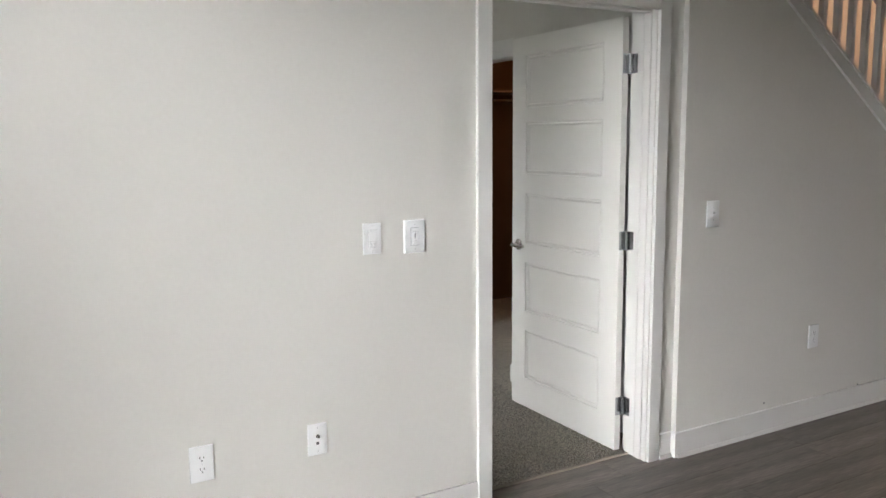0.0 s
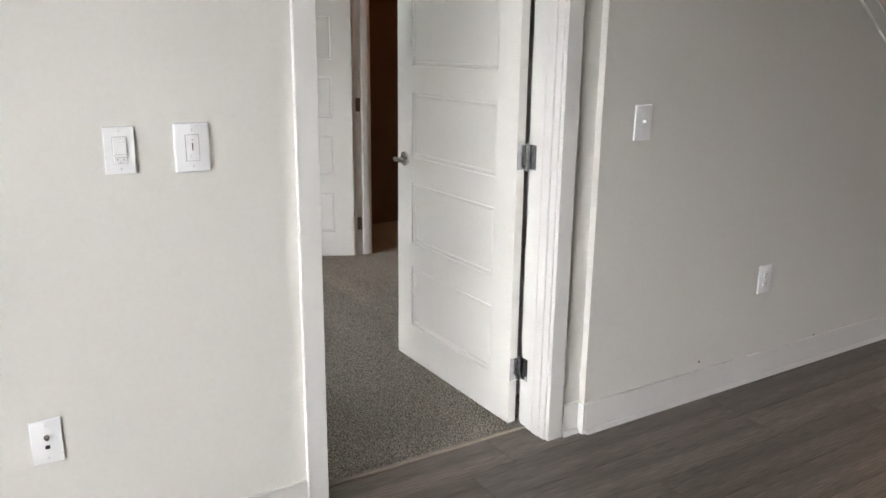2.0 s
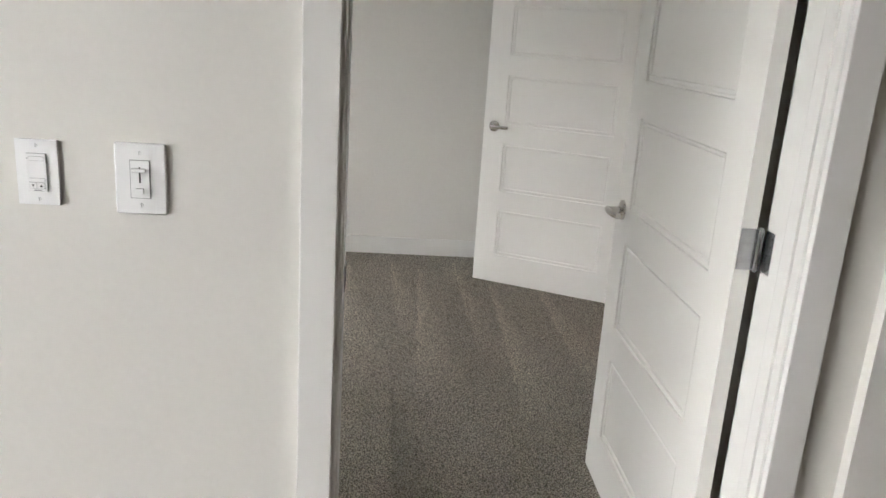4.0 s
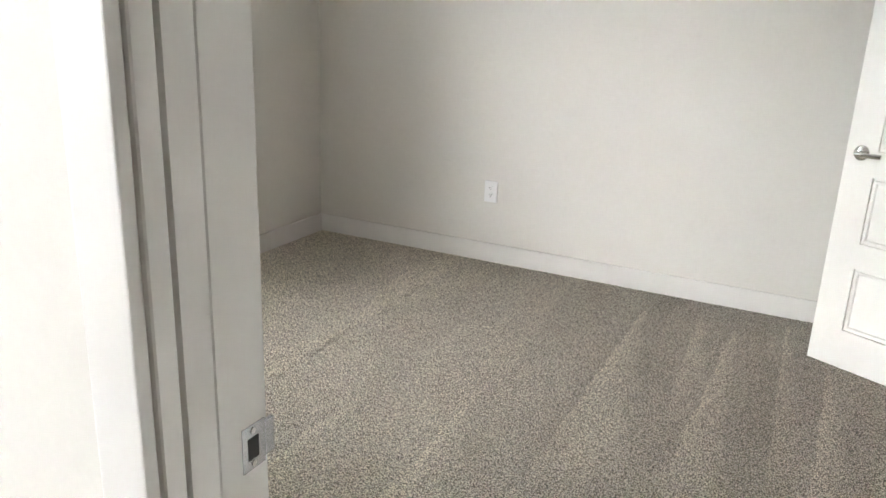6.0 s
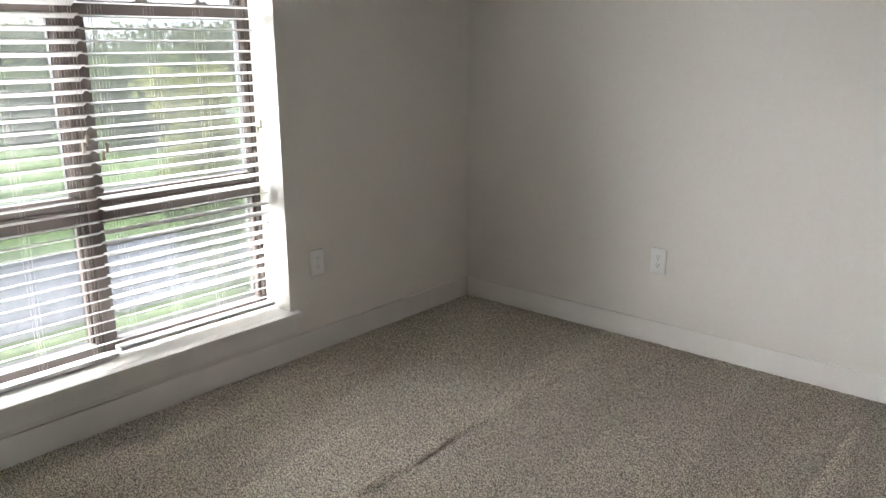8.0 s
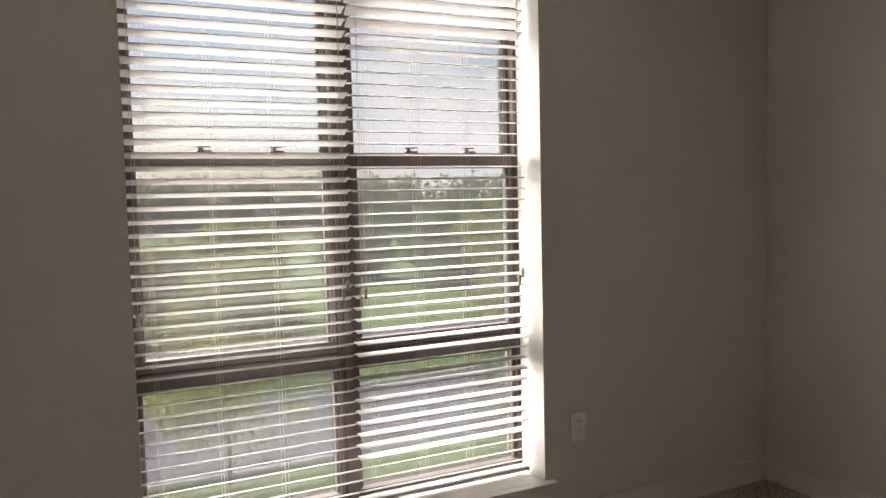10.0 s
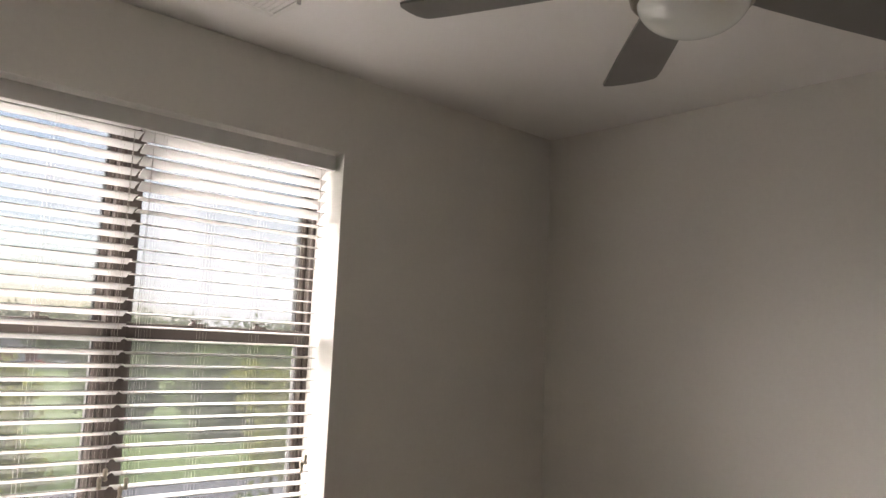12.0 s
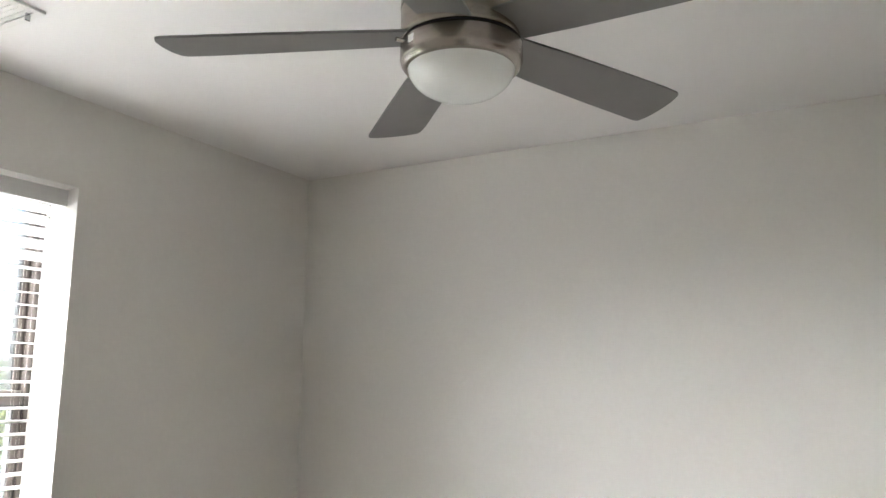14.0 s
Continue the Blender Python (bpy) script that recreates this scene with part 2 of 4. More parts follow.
def prism(bm, outline, axis, a, b):
    """Extrudes a 2D outline along one axis from a to b. axis 'y': outline in x, z; 'x': y, z; 'z': x, y."""
    def at(u, w, s):
        return {"y": (u, s, w), "x": (s, u, w), "z": (u, w, s)}[axis]
    v0 = [bm.verts.new(at(u, w, a)) for u, w in outline]
    v1 = [bm.verts.new(at(u, w, b)) for u, w in outline]
    k = len(outline)
    bm.faces.new(v0)
    bm.faces.new(v1[::-1])
    for i in range(k):
        bm.faces.new((v0[i], v1[i], v1[(i + 1) % k], v0[(i + 1) % k]))
    bmesh.ops.recalc_face_normals(bm, faces=bm.faces)
    return bm


def mesh_of(name, bm, mat, smooth=False):
    bmesh.ops.recalc_face_normals(bm, faces=bm.faces)
    me = bpy.data.meshes.new(name)
    bm.to_mesh(me)
    bm.free()
    me.materials.append(mat)
    if smooth:
        for p in me.polygons:
            p.use_smooth = True
        me.set_sharp_from_angle(angle=radians(35))
    return me


def part(name, bm, mat, parent, label="", smooth=False):
    ob = new(name, mesh_of(name, bm, mat, smooth))
    ob.parent = parent
    if label:
        tagged(ob, label)
    return ob


def share(name, me, parent, m):
    """Another object on the same mesh, as a piece of parent."""
    ob = new(name, me)
    ob.parent = parent
    ob.matrix_basis = m
    return ob


def thing(name, m, label, category, group="", kind=""):
    ob = new(name)
    ob.matrix_basis = m
    return tagged(ob, label, category, group, kind)


def structure(name, bm, mat, label, category, smooth=False):
    return tagged(new(name, mesh_of(name, bm, mat, smooth)), label, category, kind="structure")


def slab(name, x0, x1, y0, y1, z0, z1, mat, label, category, bevel=0.0):
    return structure(name, add_box(bmesh.new(), x0, x1, y0, y1, z0, z1, bevel), mat, label, category)


# ---------- the shell ----------
XL, D, H = -2.49, 3.63, 2.74
WY0, WY1, WZ0, WZ1 = 0.692, 2.306, 0.252, 2.405
T = 0.15
LW = "smooth painted wall in warm off-white"
X_OUT = XL - 0.32

# living room wall with the doorway, and the proud wall under the stair
slab("wall_doorway_west", XL, -0.087, 0, T, 0, H, M_WALL, LW, "wall")
slab("wall_doorway_east", 0.832, 0.98, 0, T, 0, H, M_WALL, LW, "wall")
slab("wall_doorway_head", -0.087, 0.832, 0, T, 2.135, H, M_WALL, LW, "wall")
KNEE = lambda x: 2.048 - 0.706 * (x - 1.889)
structure("wall_stair", prism(bmesh.new(), [(0.98, 0), (4.45, 0), (4.45, KNEE(4.45)), (0.98, KNEE(0.98))], "y", -0.03, 0.08), M_WALL, "off-white painted wall under the stair with a sloping top", "wall")
# bedroom
slab("wall_bedroom_north", XL - 0.2, 3.1, D, D + 0.15, 0, H, M_WALL, LW, "wall")
slab("wall_bedroom_stair", 0.972, 1.1, T, 1.36, 0, H, M_WALL, LW, "wall")
slab("wall_bedroom_return", 1.1, 3.1, 1.25, 1.36, 0, H, M_WALL, LW, "wall")
CX0, CX1, CY0, CY1 = 1.36, 1.475, 1.875, 2.768
slab("wall_closet_south", CX0, CX1, 1.36, CY0 - 0.02, 0, H, M_WALL, LW, "wall")
slab("wall_closet_north", CX0, CX1, CY1 + 0.02, D, 0, H, M_WALL, LW, "wall")
slab("wall_closet_head", CX0, CX1, CY0 - 0.02, CY1 + 0.02, 2.135, H, M_WALL, LW, "wall")
slab("wall_closet_back", 3.0, 3.1, 1.36, D, 0, H, M_WALL, LW, "wall")
# window wall of the bedroom
slab("wall_window_south", X_OUT, XL, 0, WY0, 0, H, M_WALL, LW, "wall")
slab("wall_window_north", X_OUT, XL, WY1, D + 0.15, 0, H, M_WALL, LW, "wall")
slab("wall_window_below", X_OUT, XL, WY0, WY1, 0, WZ0 - 0.02, M_WALL, LW, "wall")
slab("wall_window_above", X_OUT, XL, WY0, WY1, WZ1, H, M_WALL, LW, "wall")
# living room, round the camera
LY0, LY1 = -2.75, -0.6
slab("wall_living_window_north", X_OUT, XL, LY1, 0, 0, H, M_WALL, LW, "wall")
slab("wall_living_window_south", X_OUT, XL, -5.6, LY0, 0, H, M_WALL, LW, "wall")
slab("wall_living_window_below", X_OUT, XL, LY0, LY1, 0, 0.252, M_WALL, LW, "wall")
slab("wall_living_window_above", X_OUT, XL, LY0, LY1, 2.43, H, M_WALL, LW, "wall")
slab("wall_living_south", X_OUT, 6.4, -5.75, -5.6, 0, H, M_WALL, LW, "wall")
slab("wall_living_east", 6.25, 6.4, -5.6, 1.4, 0, 4.6, M_WALL, LW, "wall")
slab("wall_hall", 3.1, 6.25, 1.25, 1.4, 0, 4.6, M_WALL, LW, "wall")
slab("wall_stairwell_back", 1.1, 3.1, 1.25, 1.4, H, 4.6, M_WALL, LW, "wall")
slab("wall_stairwell_west", 0.86, 0.98, -0.12, 1.4, H, 4.6, M_WALL, LW, "wall")
slab("wall_stairwell_front", 0.98, 6.25, -0.12, 0.0, H, 4.6, M_WALL, LW, "wall")
slab("ceiling_living", X_OUT, 6.25, -5.6, -0.12, H, H + 0.15, M_CEIL, "flat white painted ceiling", "ceiling")
slab("ceiling_bedroom", X_OUT, 3.1, -0.12, D + 0.15, H + 0.001, H + 0.15, M_CEIL, "flat white painted ceiling", "ceiling")
slab("ceiling_stairwell", 0.86, 6.4, -0.12, 1.4, 4.6, 4.75, M_CEIL, "flat white painted ceiling", "ceiling")
slab("floor_base", X_OUT, 6.4, -5.75, 1.4, -0.25, -0.008, M_STRIP, "screed under the floor finishes", "floor")
slab("floor_base_bedroom", X_OUT, 3.1, 1.4, D + 0.15, -0.25, -0.008, M_STRIP, "screed under the floor finishes", "floor")
slab("floor_hall", 0.98, 6.25, 0.112, 1.25, -0.008, 0, M_VINYL, "grey-brown wood-look vinyl floor in the hall", "floor")

# ---------- trim ----------
LB = "white painted flat baseboard along the wall"


def baseboard(x0, x1, y0, y1, z0=0.0, h=0.125, shoe=""):
    bm = add_box(bmesh.new(), x0, x1, y0, y1, z0, z0 + h, 0.0025)
    if shoe == "y-":
        prism(bm, [(y0 - 0.012, z0), (y0, z0), (y0, z0 + 0.018), (y0 - 0.006, z0 + 0.016)], "x", x0, x1)
    return structure("baseboard", bm, M_TRIM, LB, "baseboard")


baseboard(XL, -0.142, -0.014, 0, shoe="y-")
baseboard(0.89, 0.966, -0.014, 0, shoe="y-")
baseboard(0.966, 0.98, -0.044, -0.0)
baseboard(0.98, 4.45, -0.044, -0.03, shoe="y-")
baseboard(XL, CX0, D - 0.014, D, 0.01, 0.115)
baseboard(XL, XL + 0.014, T, D - 0.014, 0.01, 0.115)
baseboard(CX0 - 0.014, CX0, CY1 + 0.095, D - 0.014, 0.01, 0.115)
baseboard(0.958, 0.972, T + 0.02, 1.36, 0.01, 0.115)
baseboard(XL + 0.014, -0.18, T, T + 0.014, 0.01, 0.115)
baseboard(XL, XL + 0.014, -5.6, -0.014)

# door casings, jambs and stops


def casing_set(bm, x0, x1, z1, w, ya, yb):
    add_box(bm, x0 - w, x0, ya, yb, 0, z1 + w, 0.003)
    add_box(bm, x1, x1 + w, ya, yb, 0, z1 + w, 0.003)
    add_box(bm, x0, x1, ya, yb, z1, z1 + w, 0.003)


bm = bmesh.new()
casing_set(bm, -0.073, 0.818, 2.11, 0.067, -0.018, 0)
structure("trim", bm, M_TRIM, "white painted door casing round the bedroom doorway", "door casing")
bm = bmesh.new()
casing_set(bm, -0.073, 0.818, 2.125, 0.067, T, T + 0.016)
structure("trim", bm, M_TRIM, "white painted door casing round the bedroom doorway", "door casing")
door_frame = thing("door_frame", pose(0, 0, 0), "white painted door jamb with stop and strike plate", "door frame", kind="structure")
JW, JE = -0.066, 0.812


def jamb_profile(x, back, s):
    """Jamb with its stop: flat bands parted by two narrow grooves, the middle band slightly proud towards s."""
    f = lambda d: x + s * d
    return [(back, 0), (f(-0.002), 0), (x, 0.002), (x, 0.0275), (f(-0.0045), 0.0288), (f(-0.0045), 0.0312), (f(0.003), 0.033), (f(0.003), 0.0725),
            (f(-0.0045), 0.0745), (f(-0.0045), 0.0775), (x, 0.0795), (x, T - 0.002), (f(-0.002), T), (back, T)]


for x, back, s in ((JW, -0.087, 1), (JE, 0.832, -1)):
    part("jamb", prism(bmesh.new(), jamb_profile(x, back, s), "z", 0, 2.135), M_TRIM, door_frame)
part("head_jamb", add_box(bmesh.new(), JW, JE, 0, T, 2.119, 2.135, 0.002), M_TRIM, door_frame)
part("head_stop", add_box(bmesh.new(), JW, JE, 0.0345, 0.072, 2.106, 2.119, 0.003), M_TRIM, door_frame)
bm = add_box(bmesh.new(), JW - 0.0004, JW + 0.0016, 0.113, T + 0.002, 0.938, 0.996, 0.0008)
add_box(bm, JW - 0.004, JW + 0.0016, T + 0.002, T + 0.0195, 0.944, 0.990, 0.0015)
strike = part("strike_plate", bm, M_HINGE, door_frame, "satin nickel strike plate with a curved lip")
part("latch_hole", add_box(bmesh.new(), JW + 0.0012, JW + 0.0022, 0.122, 0.140, 0.952, 0.980, 0.0), M_SLOT, strike)
for z in (0.9455, 0.9885):
    part("screw", add_cyl(bmesh.new(), (JW + 0.0014, 0.131, z), (JW + 0.0026, 0.131, z), 0.0038, seg=12), M_CHROME, strike)

# closet opening
bm = bmesh.new()
for y0, y1, z0, z1 in ((CY0 - 0.072, CY0, 0.012, 2.245), (CY1, CY1 + 0.072, 0.012, 2.245), (CY0, CY1, 2.12, 2.245)):
    add_box(bm, CX0 - 0.016, CX0, y0, y1, z0, z1, 0.003)
structure("trim", bm, M_TRIM, "white painted casing round the closet doorway", "door casing")
closet_frame = thing("closet_door_frame", pose(0, 0, 0), "white painted closet jamb with stop", "door frame", kind="structure")
for y0, y1 in ((CY0 - 0.02, CY0), (CY1, CY1 + 0.02)):
    part("jamb", add_box(bmesh.new(), CX0, CX1, y0, y1, 0, 2.135, 0.002), M_TRIM, closet_frame)
part("head_jamb", add_box(bmesh.new(), CX0, CX1, CY0, CY1, 2.118, 2.135, 0.002), M_TRIM, closet_frame)
for y0, y1 in ((CY0, CY0 + 0.013), (CY1 - 0.013, CY1)):
    part("stop", add_box(bmesh.new(), CX0 + 0.045, CX0 + 0.085, y0, y1, 0, 2.118, 0.002), M_TRIM, closet_frame)

# threshold strip between carpet and planks
slab("threshold", JW, JE, 0.112, 0.128, -0.008, 0.006, M_STRIP, "narrow beige transition strip at the doorway", "threshold", 0.002)


# ---------- panel doors ----------
def panel_mesh(w, h, t):
    """A moulded panel, both faces stepped inwards, centred at the origin in x and z."""
    bm = bmesh.new()
    steps = ((0.0, 0.0), (0.002, 0.006), (0.008, 0.0065), (0.011, 0.0035), (0.018, 0.0038), (0.022, 0.008))
    for s in (-1, 1):
        prev = None
        for off, dep in steps:
            y = s * (t / 2 - dep)
            ring = [bm.verts.new((sx * (w / 2 - off), y, sz * (h / 2 - off))) for sx, sz in ((-1, -1), (1, -1), (1, 1), (-1, 1))]
            if prev:
                for i in range(4):
                    bm.faces.new((prev[i], prev[(i + 1) % 4], ring[(i + 1) % 4], ring[i]))
            prev = ring
        bm.faces.new(prev)
    return bm


def panel_door(name, m, w, top, label, lever_side):
    """Five-panel door. Local x runs from the hinge at 0 to -w; the leaf lies in y from -0.040 to -0.005."""
    door = thing(name, m, label, "door", "panel doors")
    t, yc, st = 0.035, -0.0225, 0.128
    z0 = 0.015
    y0, y1 = yc - t / 2, yc + t / 2
    tops = (0.468, 0.860, 1.250, 1.640, 2.000)
    hp = 0.282
    for x0, x1 in ((-w, -w + st), (-st - 0.003, -0.003)):
        part("stile", add_box(bmesh.new(), x0, x1, y0, y1, z0, top), M_DOOR, door)
    edges = [z0]
    for tp in tops:
        edges += [tp - hp, tp]
    edges.append(top)
    xa, xb = -w + st, -st - 0.003
    for a, b in zip(edges[::2], edges[1::2]):
        part("rail", add_box(bmesh.new(), xa, xb, y0, y1, a, b), M_DOOR, door)
    pm = mesh_of("panel", panel_mesh(xb - xa, hp, t), M_DOOR)
    for tp in tops:
        share("panel", pm, door, pose((xa + xb) / 2, yc, tp - hp / 2))
    # lever sets on both faces
    for s in (-1, 1):
        yf = yc + s * t / 2
        bm = bmesh.new()
        add_cyl(bm, (0, 0, 0), (0, s * 0.006, 0), 0.032, 0.031, 32)
        add_cyl(bm, (0, s * 0.006, 0), (0, s * 0.012, 0), 0.029, 0.016, 32)
        lever = part("lever_handle", bm, M_CHROME, door, "polished nickel lever handle", True)
        lever.location = (-w + 0.065, yf, 0.955)
        bm = bmesh.new()
        add_cyl(bm, (0, s * 0.01, 0), (0, s * 0.048, 0), 0.0105, 0.0095, 16)
        pts = [(0.0, 0.048), (0.03, 0.052), (0.065, 0.05), (0.098, 0.043)]
        for (xa2, ya2), (xb2, yb2) in zip(pts, pts[1:]):
            add_cyl(bm, (xa2, s * ya2, 0), (xb2, s * yb2, 0), 0.0105, 0.0095, 14)
        lathe(bm, [(0.002, -0.011), (0.009, -0.007), (0.011, 0), (0.009, 0.007), (0.002, 0.011)], 12, (0.0, s * 0.048, 0))
        part("lever", bm, M_CHROME, lever, "", True)
    bm = add_box(bmesh.new(), -w - 0.0012, -w + 0.001, yc - 0.012, yc + 0.012, 0.925, 0.985, 0.0005)
    part("latch_plate", bm, M_HINGE, door)
    for z in (0.238, 1.059, 1.89):
        bm = bmesh.new()
        add_box(bm, -0.0042, -0.0022, -0.038, 0.0, z - 0.045, z + 0.045, 0.0008)
        hinge = part("hinge", bm, M_HINGE, door, "satin steel butt hinge with rounded leaves")
        bm = bmesh.new()
        for k in range(5):
            add_cyl(bm, (0.001, 0.0035, z - 0.045 + 0.018 * k + 0.0006), (0.001, 0.0035, z - 0.045 + 0.018 * (k + 1) - 0.0006), 0.0078, seg=14)
        add_cyl(bm, (0.001, 0.0035, z - 0.049), (0.001, 0.0035, z + 0.049), 0.0045, seg=12)
        part("knuckle", bm, M_HINGE, hinge, "", True)
        for dz in (-0.031, 0.0, 0.031):
            part("screw", add_cyl(bmesh.new(), (-0.0044, -0.022 + (0.008 if dz == 0 else 0), z + dz), (-0.0052, -0.022 + (0.008 if dz == 0 else 0), z + dz), 0.0042, seg=10), M_CHROME, hinge)
    return door


panel_door("door_1", pose(0.797, T + 0.004, 0, 0, 0, -89.7), 0.888, 2.10, "white five-panel door standing open into the bedroom", 1)
panel_door("door_2", pose(1.347, 2.782, 0, 0, 0, -27.3), 0.895, 2.105, "white five-panel closet door standing wide open", 1)
# jamb leaves of the hinges
for z in (0.238, 1.059, 1.89):
    part("hinge_leaf", add_box(bmesh.new(), JE - 0.0016, JE + 0.0005, T - 0.036, T + 0.002, z - 0.045, z + 0.045, 0.0008), M_HINGE, door_frame)
    part("hinge_leaf", add_box(bmesh.new(), CX0 + 0.002, CX0 + 0.036, CY1 - 0.002, CY1 + 0.0005, z - 0.045, z + 0.045, 0.0008), M_HINGE, closet_frame)

# thin dark brown slabs over the closet's off-white walls
slab("wall_closet_lining_north", CX1, 3.0, D - 0.012, D, 0.01, H, M_BROWN, "dark brown slab over the closet wall", "wall")
slab("wall_closet_lining_back", 2.988, 3.0, 1.36, D - 0.012, 0.01, H, M_BROWN, "dark brown slab over the closet wall", "wall")
# closet shelf and rod
shelf = thing("closet_shelf", pose(0, 0, 0), "wall shelf with a hanging rod inside the closet", "shelf")
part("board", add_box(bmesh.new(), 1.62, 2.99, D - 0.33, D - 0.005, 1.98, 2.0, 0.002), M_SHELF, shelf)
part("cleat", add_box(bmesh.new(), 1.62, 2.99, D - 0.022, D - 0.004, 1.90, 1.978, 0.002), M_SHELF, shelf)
part("rod", add_cyl(bmesh.new(), (1.62, D - 0.28, 1.91), (2.99, D - 0.28, 1.91), 0.016, seg=16), M_HINGE, shelf, "", True)

# ---------- window ----------
XF = -2.70
win = thing("window_1", pose(0, 0, 0), "tall twin window with taupe frames and view-dimming panes", "window", kind="structure")


def bar(name, y0, y1, z0, z1, x0=XF - 0.05, x1=XF + 0.03, mat=M_FRAME, b=0.004):
    return part(name, add_box(bmesh.new(), x0, x1, y0, y1, z0, z1, b), mat, win)


YM0, YM1 = 1.480, 1.510
bar("mullion", YM0, YM1, WZ0, WZ1, x1=XF + 0.045)
units = ((WY0, YM0), (YM1, WY1))
SIDE = 0.024
for a, b in units:
    bar("frame_side", a, a + SIDE, WZ0, WZ1)
    bar("frame_side", b - SIDE, b, WZ0, WZ1)
    ia, ib = a + SIDE, b - SIDE
    bar("frame_head", ia, ib, WZ1 - 0.04, WZ1)
    bar("frame_foot", ia, ib, WZ0, WZ0 + 0.045)
    bar("transom", ia, ib, 0.795, 0.862, x1=XF + 0.04)
    bar("sash_foot", ia, ib, 0.864, 0.912, x1=XF + 0.02)
    bar("meeting_rail", ia, ib, 1.598, 1.652, x1=XF + 0.024)
    part("gasket", add_box(bmesh.new(), XF - 0.02, XF + 0.0245, ia + 0.026, ib - 0.026, 1.590, 1.5975), M_GASKET, win)
    for z0, z1, xo in ((0.914, 1.596, 0.008), (1.654, WZ1 - 0.042, -0.02)):
        for y0, y1 in ((ia + 0.001, ia + 0.026), (ib - 0.026, ib - 0.001)):
            bar("sash_stile", y0, y1, z0, z1, x0=XF - 0.03 + xo, x1=XF + 0.012 + xo)
        for y0, y1 in ((ia + 0.027, ia + 0.031), (ib - 0.031, ib - 0.027)):
            bar("gasket", y0, y1, z0, z1, x0=XF - 0.02 + xo, x1=XF + 0.004 + xo, mat=M_GASKET, b=0)
    for y0, y1 in ((ia + 0.001, ia + 0.016), (ib - 0.016, ib - 0.001)):
        bar("bead", y0, y1, WZ0 + 0.046, 0.794, x0=XF - 0.03, x1=XF + 0.012)
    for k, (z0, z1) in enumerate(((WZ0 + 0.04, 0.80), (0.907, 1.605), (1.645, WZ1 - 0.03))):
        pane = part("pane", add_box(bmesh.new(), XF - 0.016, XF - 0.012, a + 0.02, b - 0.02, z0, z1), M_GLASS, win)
        # no shadow, so sun and sky light skip the dimming tint
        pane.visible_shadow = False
    for f in (0.36, 0.72):
        y = ia + (ib - ia) * f
        bm = add_box(bmesh.new(), XF - 0.005, XF + 0.022, y - 0.026, y + 0.026, 1.652, 1.660, 0.002)
        add_cyl(bm, (XF + 0.01, y - 0.012, 1.660), (XF + 0.01, y - 0.012, 1.670), 0.010, 0.008, 14)
        add_box(bm, XF + 0.004, XF + 0.018, y - 0.03, y + 0.022, 1.670, 1.675, 0.002)
        part("sash_lock", bm, M_FRAME, win, "bronze sash lock")

# white reveal lining, stool and apron
bm = bmesh.new()
add_box(bm, XF + 0.03, XL - 0.0, WY1 - 0.006, WY1 + 0.0005, WZ0, WZ1)
add_box(bm, XF + 0.03, XL - 0.0, WY0 - 0.0005, WY0 + 0.006, WZ0, WZ1)
add_box(bm, XF + 0.03, XL - 0.0, WY0 + 0.006, WY1 - 0.006, WZ1 - 0.006, WZ1 + 0.0005)
structure("window_reveal", bm, M_WALL, "white painted lining of the window recess", "window reveal")
bm = add_box(bmesh.new(), XL + 0.0005, XL + 0.045, WY0 - 0.035, WY1 + 0.035, WZ0 - 0.024, WZ0, 0.004)
add_box(bm, XF - 0.05, XL + 0.0005, WY0, WY1, WZ0 - 0.024, WZ0, 0.0)
sill = structure("window_sill", bm, M_TRIM, "white painted window stool with rounded nose", "window sill")
structure("trim", add_box(bmesh.new(), XL, XL + 0.017, WY0 - 0.015, WY1 + 0.015, WZ0 - 0.10, WZ0 - 0.025, 0.003), M_TRIM, "white painted apron board under the window stool", "window apron")


# ---------- blinds ----------
def slat_mesh(w):
    """A curved slat, 50 mm deep, length along y, centred."""
    bm = bmesh.new()
    n = 6
    rows = []
    for s in (0, 1):
        row = []
        for i in range(n + 1):
            u = i / n * 2 - 1
            row.append([bm.verts.new((u * 0.025, e * w / 2, 0.003 * (1 - u * u) - s * 0.0028)) for e in (-1, 1)])
        rows.append(row)
    for s in (0, 1):
        for i in range(n):
            bm.faces.new((rows[s][i][0], rows[s][i + 1][0], rows[s][i + 1][1], rows[s][i][1]))
    for i in range(n):
        for e in (0, 1):
            bm.faces.new((rows[0][i][e], rows[0][i + 1][e], rows[1][i + 1][e], rows[1][i][e]))
    for i in (0, n):
        bm.faces.new((rows[0][i][0], rows[0][i][1], rows[1][i][1], rows[1][i][0]))
    return bm


XB = -2.60
PITCH = 0.0455


